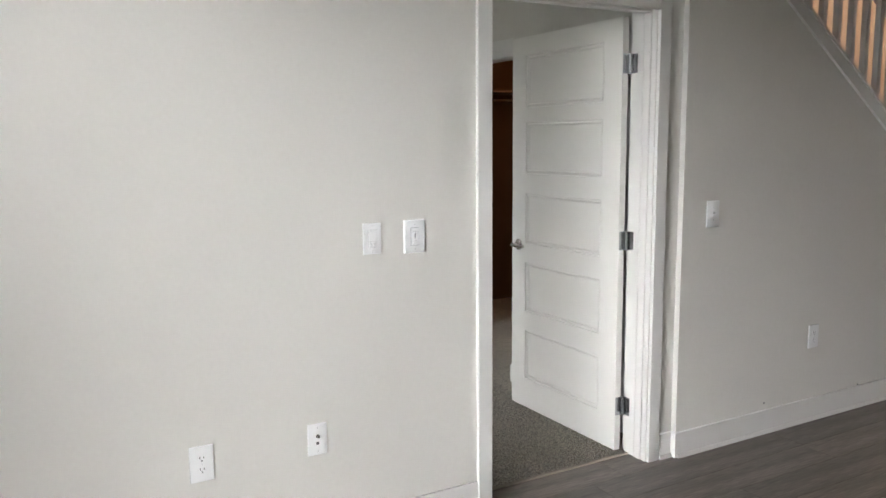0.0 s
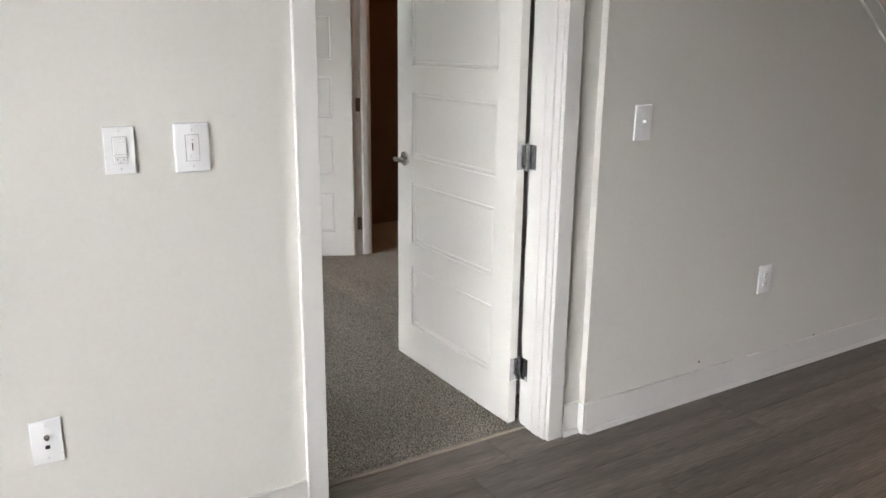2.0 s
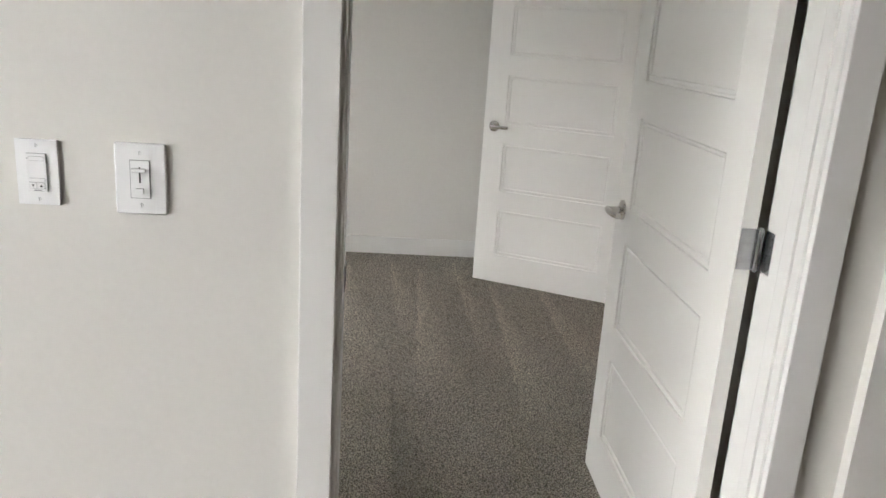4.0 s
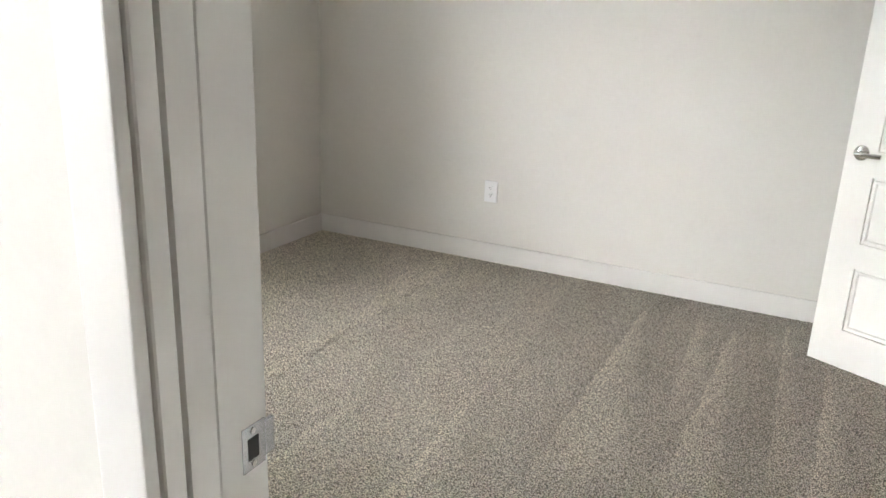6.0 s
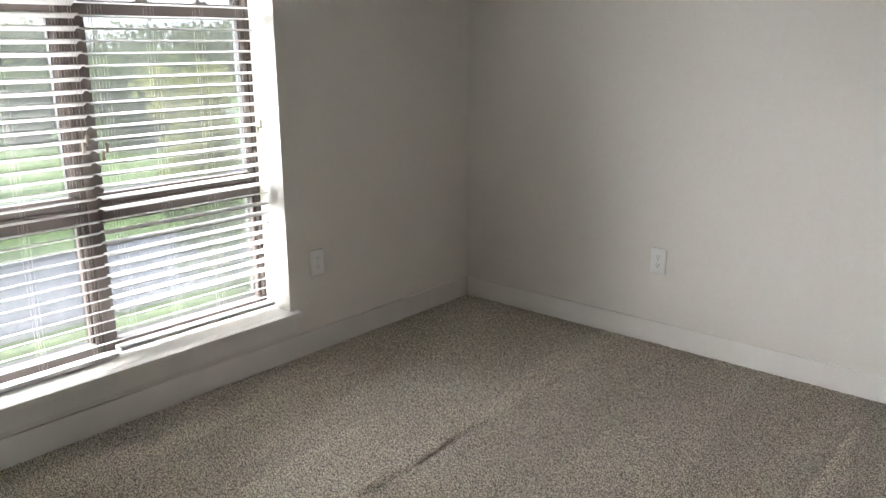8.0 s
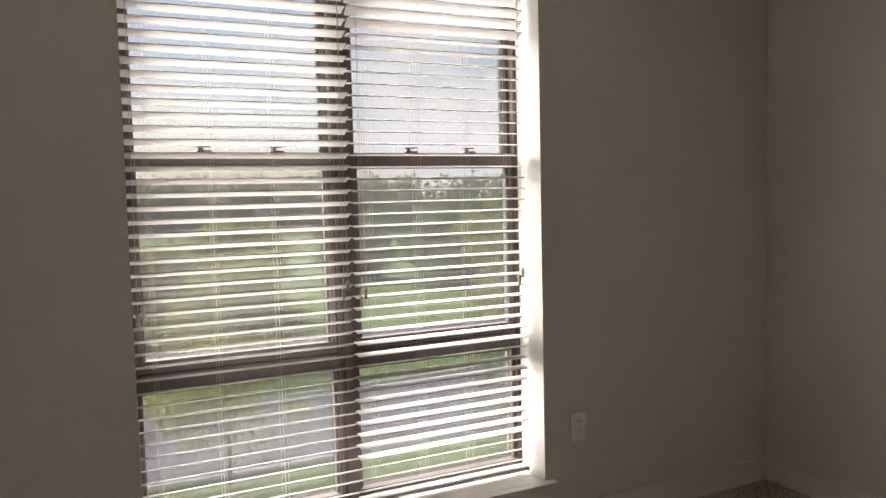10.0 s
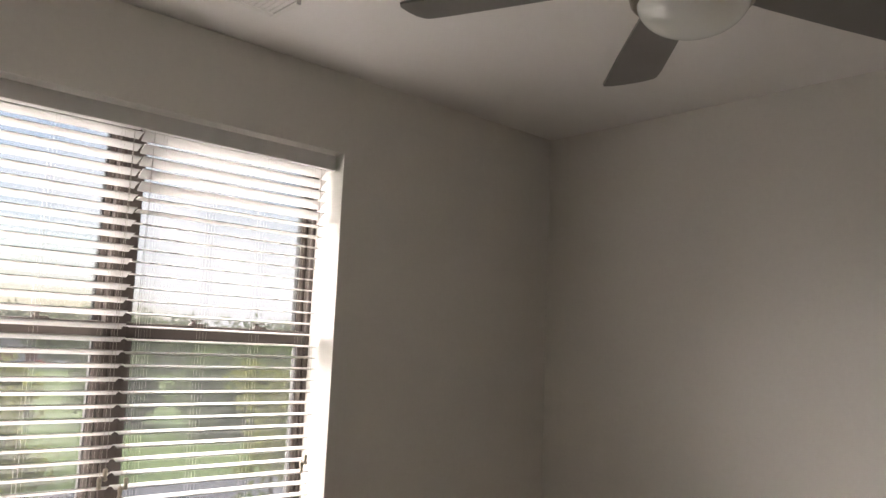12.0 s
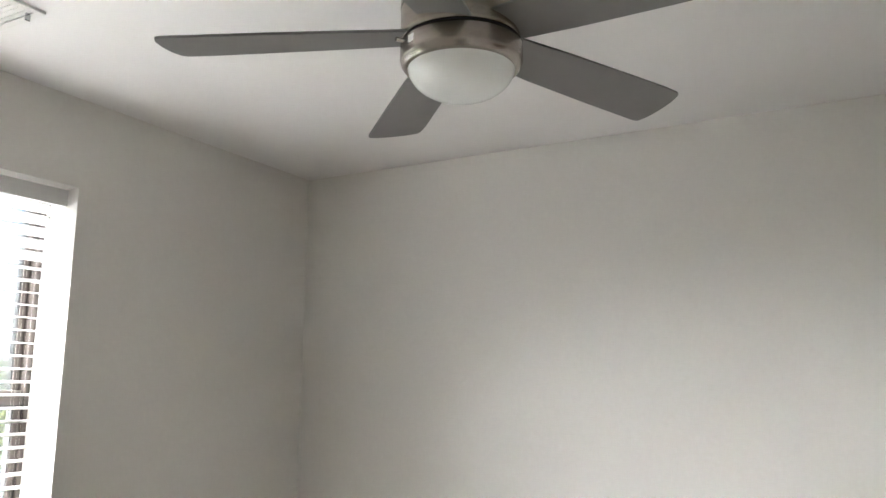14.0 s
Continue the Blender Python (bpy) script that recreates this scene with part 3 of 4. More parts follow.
def blind(y0, y1, bottom, tilt, label, group="blinds in the bedroom window"):
    b = thing("venetian_blind", pose(0, 0, 0), label, "window blind", group)
    w, yc = y1 - y0, (y0 + y1) / 2
    part("headrail", add_box(bmesh.new(), XB - 0.028, XB + 0.028, y0, y1, WZ1 - 0.062, WZ1 - 0.012, 0.003), M_SLAT, b)
    part("bottom_rail", add_box(bmesh.new(), XB - 0.026, XB + 0.026, y0, y1, bottom, bottom + 0.017, 0.004), M_SLAT, b)
    me = mesh_of("slat", slat_mesh(w), M_SLAT, True)
    z, k = WZ1 - 0.085, 0
    rng = random.Random(int(y0 * 100))
    while z > bottom + 0.026:
        a = tilt(z, k) + rng.uniform(-1.2, 1.2)
        share("slat", me, b, pose(XB + rng.uniform(-0.001, 0.001), yc + rng.uniform(-0.002, 0.002), z, 0, -a, 0))
        z -= PITCH
        k += 1
    for i, f in enumerate((0.09, 0.36, 0.64, 0.91)):
        y = y0 + w * f
        bm = bmesh.new()
        for dx, dy in ((-0.0265, -0.006), (0.0265, -0.006), (0.0265, 0.006), (-0.0265, 0.006)):
            add_cyl(bm, (XB + dx, y + dy, bottom + 0.01), (XB + dx, y + dy, WZ1 - 0.06), 0.00036, seg=5, cap=False)
        part("ladder_cord", bm, M_CORD, b, "thin white ladder cords")
    for f, zt in ((0.035, 1.095), (0.955, 1.13)):
        y = y0 + w * f
        for dy, dz in ((-0.008, 0.0), (0.009, 0.028)):
            bm = bmesh.new()
            add_cyl(bm, (XB + 0.032, y + dy, zt + dz), (XB + 0.032, y, WZ1 - 0.065), 0.0008, seg=5, cap=False)
            c = part("pull_cord", bm, M_CORD, b)
            bm = lathe(bmesh.new(), [(0.003, 0.0), (0.0085, -0.006), (0.008, -0.016), (0.0065, -0.030), (0.009, -0.040), (0.004, -0.043)], 14)
            ts = part("tassel", bm, M_TASSEL, c, "cream plastic cord tassel", True)
            ts.location = (XB + 0.032, y + dy, zt + dz + 0.004)
    return b


# tilt: degrees by which the room-side edge of a slat stands higher than the outer one
blind(WY0 + 0.008, 1.497, WZ0 + 0.004, lambda z, k: 19, "white two-inch blind lowered to the sill, slats tilted")


def right_tilt(z, k):
    if k < 5:
        return 33
    if k < 7:
        return 4
    if z < 0.43:
        return 20
    if z < 0.86 and z > 0.80:
        return 10
    return -5


blind(1.506, WY1 - 0.026, WZ0 + 0.022, right_tilt, "white two-inch blind just above the sill, slats nearly level")
val = thing("blind_valance", pose(0, 0, 0), "white valance board across the window head", "valance")
part("board", add_box(bmesh.new(), XL - 0.052, XL - 0.036, WY0 + 0.008, WY1 - 0.02, WZ1 - 0.078, WZ1 - 0.016, 0.003), M_SLAT, val)
part("return_end", add_box(bmesh.new(), XL - 0.10, XL - 0.052, WY1 - 0.032, WY1 - 0.02, WZ1 - 0.078, WZ1 - 0.016, 0.002), M_SLAT, val)

# living room glazing behind the camera
lw = thing("window_2", pose(0, 0, 0), "wide living room window with taupe frames", "window", kind="structure")
for y in (LY0, -1.705, LY1 - 0.06):
    part("frame_post", add_box(bmesh.new(), XF - 0.05, XF + 0.03, y, y + 0.06, 0.252, 2.43, 0.004), M_FRAME, lw)
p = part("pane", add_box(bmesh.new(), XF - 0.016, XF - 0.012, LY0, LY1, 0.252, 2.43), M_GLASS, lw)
# unshadowed too: the tint darkens the view, not the daylight
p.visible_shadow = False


# unseen blinds, added to cut and scatter the living room daylight
for y in (-2.735, -1.67):
    blind(y, y + 1.055, 0.26, lambda z, k: 15, "white two-inch blind, unseen, added to soften the daylight", "blinds in the living room window")


# ---------- plates on the walls ----------
def plate_mesh(w, h, t, r):
    """Cover plate in the x-z plane, front towards -y, with rounded rim."""
    bm = bmesh.new()
    add_box(bm, -w / 2, w / 2, -t, 0, -h / 2, h / 2)
    es = [e for e in bm.edges if all(v.co.y < -t / 2 for v in e.verts) or abs(e.verts[0].co.y - e.verts[1].co.y) > t / 2]
    bmesh.ops.bevel(bm, geom=es, offset=r, segments=3, affect="EDGES", profile=0.6)
    return bm


def screw(parent, x, z, t):
    bm = add_cyl(bmesh.new(), (x, -t + 0.0005, z), (x, -t - 0.0012, z), 0.0036, 0.003, 14)
    s = part("screw", bm, M_PLAST, parent)
    part("slot", add_box(bmesh.new(), x - 0.0005, x + 0.0005, -t - 0.0016, -t - 0.0011, z - 0.0028, z + 0.0028), M_GREYP, s)


def outlet(m, label):
    o = thing("wall_outlet", m, label, "outlet", "duplex outlets")
    w, h, t = 0.082, 0.128, 0.006
    part("cover_plate", plate_mesh(w, h, t, 0.0035), M_PLAST, o, "", True)
    for z in (0.0205, -0.0205):
        bm = bmesh.new()
        out = [(0.0172 * max(-0.86, min(0.86, math.cos(a))), 0.0172 * math.sin(a) * 0.82) for a in [2 * math.pi * i / 28 for i in range(28)]]
        prism(bm, [(x, z + q) for x, q in out], "y", -t - 0.0022, -t + 0.001)
        r = part("receptacle", bm, M_PLAST, o)
        for x, hh in ((-0.0065, 0.0085), (0.0065, 0.0068)):
            part("slot", add_box(bmesh.new(), x - 0.0012, x + 0.0012, -t - 0.0026, -t - 0.0021, z + 0.003 - hh / 2, z + 0.003 + hh / 2), M_SLOT, r)
        part("ground_hole", add_cyl(bmesh.new(), (0, -t - 0.0021, z - 0.0085), (0, -t - 0.0026, z - 0.0085), 0.0026, seg=12), M_SLOT, r)
    screw(o, 0, 0, t)
    return o


def toggle_switch(m, label):
    o = thing("light_switch", m, label, "switch")
    t = 0.006
    part("cover_plate", plate_mesh(0.082, 0.128, t, 0.0035), M_PLAST, o, "", True)
    part("collar", add_box(bmesh.new(), -0.0055, 0.0055, -t - 0.001, -t + 0.001, -0.0125, 0.0125, 0.0004), M_PLAST, o)
    bm = add_box(bmesh.new(), -0.004, 0.004, -t - 0.013, -t, -0.005, 0.005, 0.0015)
    tg = part("toggle", bm, M_PLAST, o)
    tg.matrix_basis = pose(0, 0, 0, -22, 0, 0)
    for z in (0.030, -0.030):
        screw(o, 0, z, t)
    return o


def fan_control(m):
    o = thing("fan_control_switch", m, "white fan control with buttons in a square-edged plate", "switch")
    t = 0.0065
    part("cover_plate", plate_mesh(0.072, 0.116, t, 0.0012), M_PLAST, o)
    part("gap", add_box(bmesh.new(), -0.0172, 0.0172, -t - 0.0004, -t + 0.001, -0.034, 0.034), M_GREYP, o)
    part("paddle", add_box(bmesh.new(), -0.0165, 0.0165, -t - 0.0035, -t - 0.0004, -0.0333, 0.0333, 0.001), M_PLAST, o)
    f = -t - 0.0035
    for x0, x1, z0, z1 in ((-0.011, 0.013, 0.0215, 0.0285), (-0.013, 0.013, -0.016, -0.010)):
        k = part("button_gap", add_box(bmesh.new(), x0 - 0.0005, x1 + 0.0005, f - 0.0003, f, z0 - 0.0005, z1 + 0.0005), M_GREYP, o)
        part("button", add_box(bmesh.new(), x0, x1, f - 0.0013, f - 0.0002, z0, z1, 0.0004), M_PLAST, k)
    for x, s in ((-0.007, -1), (0.007, 1)):
        k = part("button_gap", add_box(bmesh.new(), x - 0.0062, x + 0.0062, f - 0.0003, f, -0.0285, -0.0175), M_GREYP, o)
        part("button", add_box(bmesh.new(), x - 0.0057, x + 0.0057, f - 0.0013, f - 0.0002, -0.028, -0.018, 0.0004), M_PLAST, k)
        part("arrow", prism(bmesh.new(), [(x - 0.0024, -0.023 - 0.002 * s), (x + 0.0024, -0.023 - 0.002 * s), (x, -0.023 + 0.0022 * s)], "y", f - 0.0016, f - 0.0012), M_SLOT, k)
    part("indicator", add_cyl(bmesh.new(), (-0.0143, f, 0.025), (-0.0143, f - 0.0006, 0.025), 0.0009, seg=8), M_SLOT, o)
    part("lettering", add_box(bmesh.new(), -0.006, 0.007, f - 0.0002, f + 0.0002, -0.0322, -0.0305), M_GREYP, o)
    for z in (0.0475, -0.0475):
        screw(o, 0, z, t)


def slide_dimmer(m):
    o = thing("dimmer_switch", m, "white slide dimmer in a rounded oversize plate", "switch")
    t = 0.008
    part("cover_plate", plate_mesh(0.090, 0.128, t, 0.006), M_PLAST, o, "", True)
    part("gap", add_box(bmesh.new(), -0.0178, 0.0178, -t - 0.0004, -t + 0.001, -0.0345, 0.0345), M_GREYP, o)
    part("bezel", add_box(bmesh.new(), -0.0165, 0.0165, -t - 0.0025, -t - 0.0003, -0.0335, 0.0335, 0.001), M_PLAST, o)
    f = -t - 0.0025
    part("track", add_box(bmesh.new(), -0.0014, 0.0014, f - 0.0003, f + 0.001, -0.006, 0.022), M_SLOT, o)
    bm = add_box(bmesh.new(), -0.014, 0.012, f - 0.009, f, 0.0135, 0.0205, 0.003)
    part("slider", bm, M_PLAST, o, "", True)
    part("button", add_box(bmesh.new(), -0.0068, 0.0068, f - 0.006, f, -0.0255, -0.0155, 0.001), M_PLAST, o)
    for z in (0.047, -0.047):
        screw(o, 0, z, t)


def cable_plate(m):
    o = thing("cable_outlet", m, "white wall plate with coaxial and telephone sockets", "outlet")
    t = 0.006
    part("cover_plate", plate_mesh(0.074, 0.120, t, 0.0025), M_PLAST, o, "", True)
    bm = add_cyl(bmesh.new(), (0, -t, 0.013), (0, -t - 0.004, 0.013), 0.0075, seg=6)
    add_cyl(bm, (0, -t - 0.004, 0.013), (0, -t - 0.013, 0.013), 0.0047, seg=16)
    part("coaxial_socket", bm, M_CHROME, o, "nickel threaded coaxial socket")
    part("telephone_socket", add_box(bmesh.new(), -0.0055, 0.0055, -t - 0.0005, -t + 0.001, -0.020, -0.010), M_SLOT, o)
    for z in (0.045, -0.045):
        screw(o, 0, z, t)


fan_control(pose(-0.598, 0, 1.180))
slide_dimmer(pose(-0.421, 0, 1.177))
outlet(pose(-1.255, 0, 0.444), "white duplex outlet low on the living room wall")
cable_plate(pose(-0.836, 0, 0.448))
toggle_switch(pose(1.178, -0.03, 1.183), "white toggle switch beside the doorway")
outlet(pose(1.996, -0.03, 0.472), "white duplex outlet under the stair slope")
outlet(pose(-1.268, D, 0.440), "white duplex outlet on the long bedroom wall")
outlet(pose(XL, 2.475, 0.460, 0, 0, 90), "white duplex outlet beside the window")
outlet(pose(XL, 0.535, 0.455, 0, 0, 90), "white duplex outlet beside the window")

# ---------- ceiling fan ----------
FX, FY = -0.685, 1.948
fan = thing("ceiling_fan", pose(FX, FY, 0), "brushed nickel hugger fan with five grey blades and dome light", "ceiling fan")
part("canopy", lathe(bmesh.new(), [(0.095, H), (0.10, H - 0.01), (0.10, H - 0.05), (0.09, H - 0.065)], 48), M_BRUSH, fan, "", True)
part("motor_housing", lathe(bmesh.new(), [(0.09, 2.68), (0.125, 2.66), (0.136, 2.62), (0.136, 2.445), (0.132, 2.438)], 56), M_BRUSH, fan, "", True)
part("shadow_gap", lathe(bmesh.new(), [(0.1364, 2.5145), (0.1364, 2.5105)], 56), M_GASKET, fan)
part("shadow_gap", lathe(bmesh.new(), [(0.127, 2.44), (0.127, 2.428)], 48), M_GASKET, fan)
part("light_collar", lathe(bmesh.new(), [(0.133, 2.431), (0.136, 2.427), (0.136, 2.394), (0.133, 2.383), (0.127, 2.376), (0.118, 2.374)], 56), M_BRUSH, fan, "", True)
dome = [(0.119 * math.cos(a), 2.380 - 0.074 * math.sin(a)) for a in [i * math.pi / 2 / 14 for i in range(14)]] + [(0.002, 2.306)]
part("glass_dome", lathe(bmesh.new(), dome, 56), M_GLOBE, fan, "opal white glass dome, unlit", True)
sc = part("thumb_screw", add_cyl(bmesh.new(), (-0.075, -0.120, 2.412), (-0.085, -0.136, 2.412), 0.005, seg=12), M_CHROME, fan)
part("sticker", add_box(bmesh.new(), -0.009, 0.009, -0.1372, -0.1365, 2.405, 2.421), M_PLAST, fan).matrix_basis = pose(0, 0, 0, 0, 0, -24)


def blade_mesh():
    bm = bmesh.new()
    outline = [(0.10, -0.054), (0.25, -0.063), (0.45, -0.070), (0.59, -0.074), (0.640, -0.072), (0.652, -0.065), (0.664, -0.033), (0.669, 0.01), (0.668, 0.049), (0.660, 0.071), (0.645, 0.075), (0.45, 0.071), (0.25, 0.064), (0.10, 0.054)]
    prism(bm, [(x, y * 1.1) for x, y in outline], "z", -0.003, 0.003)
    bmesh.ops.bevel(bm, geom=[e for e in bm.edges], offset=0.0012, segments=1, affect="EDGES")
    return bm


bme = mesh_of("blade", blade_mesh(), M_BLADE)
ime = mesh_of("blade_iron", add_box(bmesh.new(), 0.075, 0.165, -0.045, 0.045, 0.004, 0.009, 0.002), M_BRUSH)
for k in range(5):
    m = pose(0, 0, 2.456, 0, 0, 136 + 72 * k) @ pose(0, 0, 0, -10, 2.2, 0)
    bl = share("blade", bme, fan, m)
    share("blade_iron", ime, bl, pose(0, 0, 0))

# ---------- ceiling register ----------
vent = thing("ceiling_vent", pose(-2.075, 1.58, H), "white stamped steel ceiling register with curved slats", "vent")
W2, L2 = 0.095, 0.17
for x0, x1, y0, y1 in ((-W2 - 0.025, W2 + 0.025, -L2 - 0.025, -L2), (-W2 - 0.025, W2 + 0.025, L2, L2 + 0.025), (-W2 - 0.025, -W2, -L2, L2), (W2, W2 + 0.025, -L2, L2)):
    part("frame", add_box(bmesh.new(), x0, x1, y0, y1, -0.009, 0, 0.002), M_TRIM, vent)
part("backing", add_box(bmesh.new(), -W2, W2, -L2, L2, -0.001, 0.0005), M_SLOT, vent)
vme = mesh_of("slat", add_box(bmesh.new(), -W2, W2, -0.0102, 0.0102, -0.0007, 0.0007), M_TRIM)
for i in range(17):
    share("slat", vme, vent, pose(0, -L2 + 0.012 + i * 0.0198, -0.006, 6, 0, 0))
part("damper_lever", add_box(bmesh.new(), W2 - 0.02, W2 - 0.014, L2 - 0.01, L2 + 0.004, -0.028, -0.006, 0.001), M_HINGE, vent)

# ---------- stair ----------
stair = thing("staircase", pose(0, 0, 0), "white painted stair rising behind the sloping wall", "staircase", kind="structure")
SL = -0.706
bm = prism(bmesh.new(), [(0.99, KNEE(0.99) - 0.015), (4.45, KNEE(4.45) - 0.015), (4.45, KNEE(4.45) + 0.06), (0.99, KNEE(0.99) + 0.06)], "y", -0.047, -0.031)
part("skirt_trim", bm, M_TRIM, stair, "white sloping trim board on the wall edge")
bm = prism(bmesh.new(), [(0.99, KNEE(0.99) + 0.062), (4.45, KNEE(4.45) + 0.062), (4.45, KNEE(4.45) + 0.082), (0.99, KNEE(0.99) + 0.082)], "y", -0.055, 0.095)
part("cap", bm, M_TRIM, stair)
bm = prism(bmesh.new(), [(1.2, KNEE(1.2) + 0.70), (4.45, KNEE(4.45) + 0.70), (4.45, KNEE(4.45) + 0.775), (1.2, KNEE(1.2) + 0.775)], "y", 0.025, 0.085)
part("handrail", bm, M_TRIM, stair, "white painted handrail")
x = 1.24
while x < 4.4:
    z0 = KNEE(x) + 0.05
    part("baluster", add_box(bmesh.new(), x - 0.016, x + 0.016, -0.008, 0.024, z0, z0 + 0.69, 0.002), M_TRIM, stair)
    x += 0.1235
for k in range(15):
    xs = 4.3 - k * 0.252
    part("tread", add_box(bmesh.new(), xs - 0.28, xs, 0.085, 1.245, 0.178 * (k + 1) - 0.03, 0.178 * (k + 1), 0.006), M_VINYL, stair)
    part("riser", add_box(bmesh.new(), xs - 0.03, xs - 0.012, 0.085, 1.245, 0.178 * k, 0.178 * (k + 1) - 0.03), M_TRIM, stair)
# hall door behind the balusters, and the grille above it
panel_door("door_3", pose(5.62, 1.283, 0), 0.86, 2.09, "white five-panel door closed in the warm-lit hall", 1)
bm = bmesh.new()
for x0, x1, z0, z1 in ((4.685, 4.752, 0, 2.165), (5.628, 5.695, 0, 2.165), (4.752, 5.628, 2.098, 2.165)):
    add_box(bm, x0, x1, 1.232, 1.25, z0, z1, 0.003)
structure("trim", bm, M_TRIM, "white painted casing round the hall door", "door casing")
gr = thing("return_air_grille", pose(5.9, 1.25, 2.55), "white return air grille high on the hall wall", "vent")
for x0, x1, z0, z1 in ((-0.3, 0.3, -0.22, -0.19), (-0.3, 0.3, 0.19, 0.22), (-0.3, -0.27, -0.19, 0.19), (0.27, 0.3, -0.19, 0.19), (-0.012, 0.012, -0.19, 0.19)):
    part("frame", add_box(bmesh.new(), x0, x1, -0.012, 0, z0, z1, 0.002), M_TRIM, gr)
gme = mesh_of("slat", add_box(bmesh.new(), -0.27, 0.27, -0.008, 0.0, -0.001, 0.001), M_TRIM)
for i in range(18):
    share("slat", gme, gr, pose(0, -0.003, -0.18 + i * 0.021, 30, 0, 0))

# small nail marks on the wall under the stair
for x, z in ((2.43, 0.128), (1.62, 0.16)):
    tagged(new("wall_nick", mesh_of("wall_nick", add_cyl(bmesh.new(), (x, -0.0305, z), (x, -0.0312, z), 0.005, seg=8), M_SLOT)), "small dark nick in the wall paint", "nick", kind="structure")

# ---------- outside ----------
GZ = -6.0
slab("ground", -2500, X_OUT - 6, -2500, 2500, GZ - 1, GZ, M_GRASS, "green lawn and meadow reaching the horizon", "ground")


def strip_along(name, xs, half, z, mat, label, category):
    """A gently curving strip that runs along y. xs(y): its centre."""
    bm = bmesh.new()
    prev = None
    for i in range(61):
        y = -90 + i * 5
        x, h = xs(y), half
        cur = [bm.verts.new(c) for c in ((x - h, y, z - 0.25), (x - h, y, z), (x + h, y, z), (x + h, y, z - 0.25))]
        if prev:
            for a in range(4):
                bm.faces.new((prev[a], prev[(a + 1) % 4], cur[(a + 1) % 4], cur[a]))
        prev = cur
    return structure(name, bm, mat, label, category)


curve = lambda y: -24.3 - 0.012 * (y - 6) ** 2 / 3
strip_along("road", curve, 3.6, GZ + 0.03, M_ROAD, "grey asphalt drive curving below the window", "road")
strip_along("kerb", lambda y: curve(y) + 3.7, 0.09, GZ + 0.15, M_KERB, "pale concrete kerb along the drive", "kerb")
strip_along("kerb", lambda y: curve(y) - 3.7, 0.09, GZ + 0.15, M_KERB, "pale concrete kerb along the drive", "kerb")
strip_along("parking_lot", lambda y: -37.0 - 0.004 * (y - 10) ** 2 / 3, 3.0, GZ + 0.03, M_ROAD, "grey asphalt lane beyond the verge", "road")
strip_along("far_parking_lot", lambda y: -172.0, 12, GZ + 0.04, M_ROAD, "distant grey car park before the woods", "road")


def leaves_mesh(name, mat, clumps, per, size, rng):
    """Leaf clumps: many small bent quads about clump centres (x, y, z, radius)."""
    vs, fs = [], []
    for cx, cy, cz, r in clumps:
        for _ in range(per):
            d = Vector((rng.gauss(0, 1), rng.gauss(0, 1), rng.gauss(0, 0.8)))
            d = d.normalized() * r * rng.uniform(0.35, 1.0)
            c = Vector((cx, cy, cz)) + d
            u = Vector((rng.gauss(0, 1), rng.gauss(0, 1), rng.gauss(0, 1))).normalized()
            w = u.orthogonal().normalized()
            s = size * rng.uniform(0.6, 1.4)
            b = len(vs)
            vs += [c - u * s, c + w * s * 0.55, c + u * s, c - w * s * 0.55]
            fs.append((b, b + 1, b + 2, b + 3))
    me = bpy.data.meshes.new(name)
    me.from_pydata([tuple(v) for v in vs], [], fs)
    me.materials.append(mat)
    return me


def tree(x, y, height, spread, base, mat, label, seed, n=26, per=60, size=0.16, trunk=0.11):
    rng = random.Random(seed)
    t = thing("tree", pose(x, y, GZ), label, "tree")
    bm = bmesh.new()
    pts = [Vector((0, 0, 0))]
    for i in range(1, 6):
        pts.append(Vector((rng.uniform(-1, 1) * 0.05 * i, rng.uniform(-1, 1) * 0.05 * i, height * 0.85 * i / 5)))
    for i in range(5):
        add_cyl(bm, pts[i], pts[i + 1], trunk * (1 - i * 0.17), trunk * (1 - (i + 1) * 0.17), 10)
    clumps = []
    for k in range(n):
        a, f = rng.uniform(0, 2 * math.pi), rng.uniform(base, 1)
        rr = spread * math.sqrt(max(0.05, 1 - ((f - 0.55) / 0.55) ** 2)) * rng.uniform(0.35, 1)
        tip = Vector((math.cos(a) * rr, math.sin(a) * rr, height * f))
        st = Vector((0, 0, max(height * base * 0.8, height * (f - 0.25) * 0.85)))
        if k % 2 == 0:
            add_cyl(bm, st, tip, trunk * 0.3, trunk * 0.08, 6)
        clumps.append((tip.x, tip.y, tip.z, spread * rng.uniform(0.22, 0.42)))
    part("trunk", bm, M_BARK, t)
    cr = new("crown", leaves_mesh("crown", mat, clumps, per, size, rng))
    cr.parent = t
    return t


tree(-20.1, 4.2, 3.6, 1.9, 0.42, M_LEAF, "young yellow-green tree on the verge", 3, 30, 70, 0.10, 0.07)
tree(-24.9 + 3.2, 13.6, 2.6, 1.7, 0.15, M_LEAF2, "bushy young tree with light green leaves", 5, 30, 70, 0.09, 0.06)
tree(-30.5, 18.6, 6.0, 2.6, 0.38, M_LEAF, "verge tree with a dark trunk and yellow-green crown", 8, 30, 90, 0.15, 0.14)
tree(-31.5, 6.5, 5.2, 2.6, 0.35, M_LEAF, "verge tree with a yellow-green crown", 11, 34, 90, 0.15, 0.13)
tree(-46, 9.5, 5.2, 3.6, 0.12, M_LEAF, "broad yellow-green tree by the meadow", 13, 46, 120, 0.26, 0.2)
tree(-43, 4.5, 4.6, 3.2, 0.12, M_LEAF, "broad yellow-green tree by the meadow", 17, 46, 120, 0.26, 0.2)
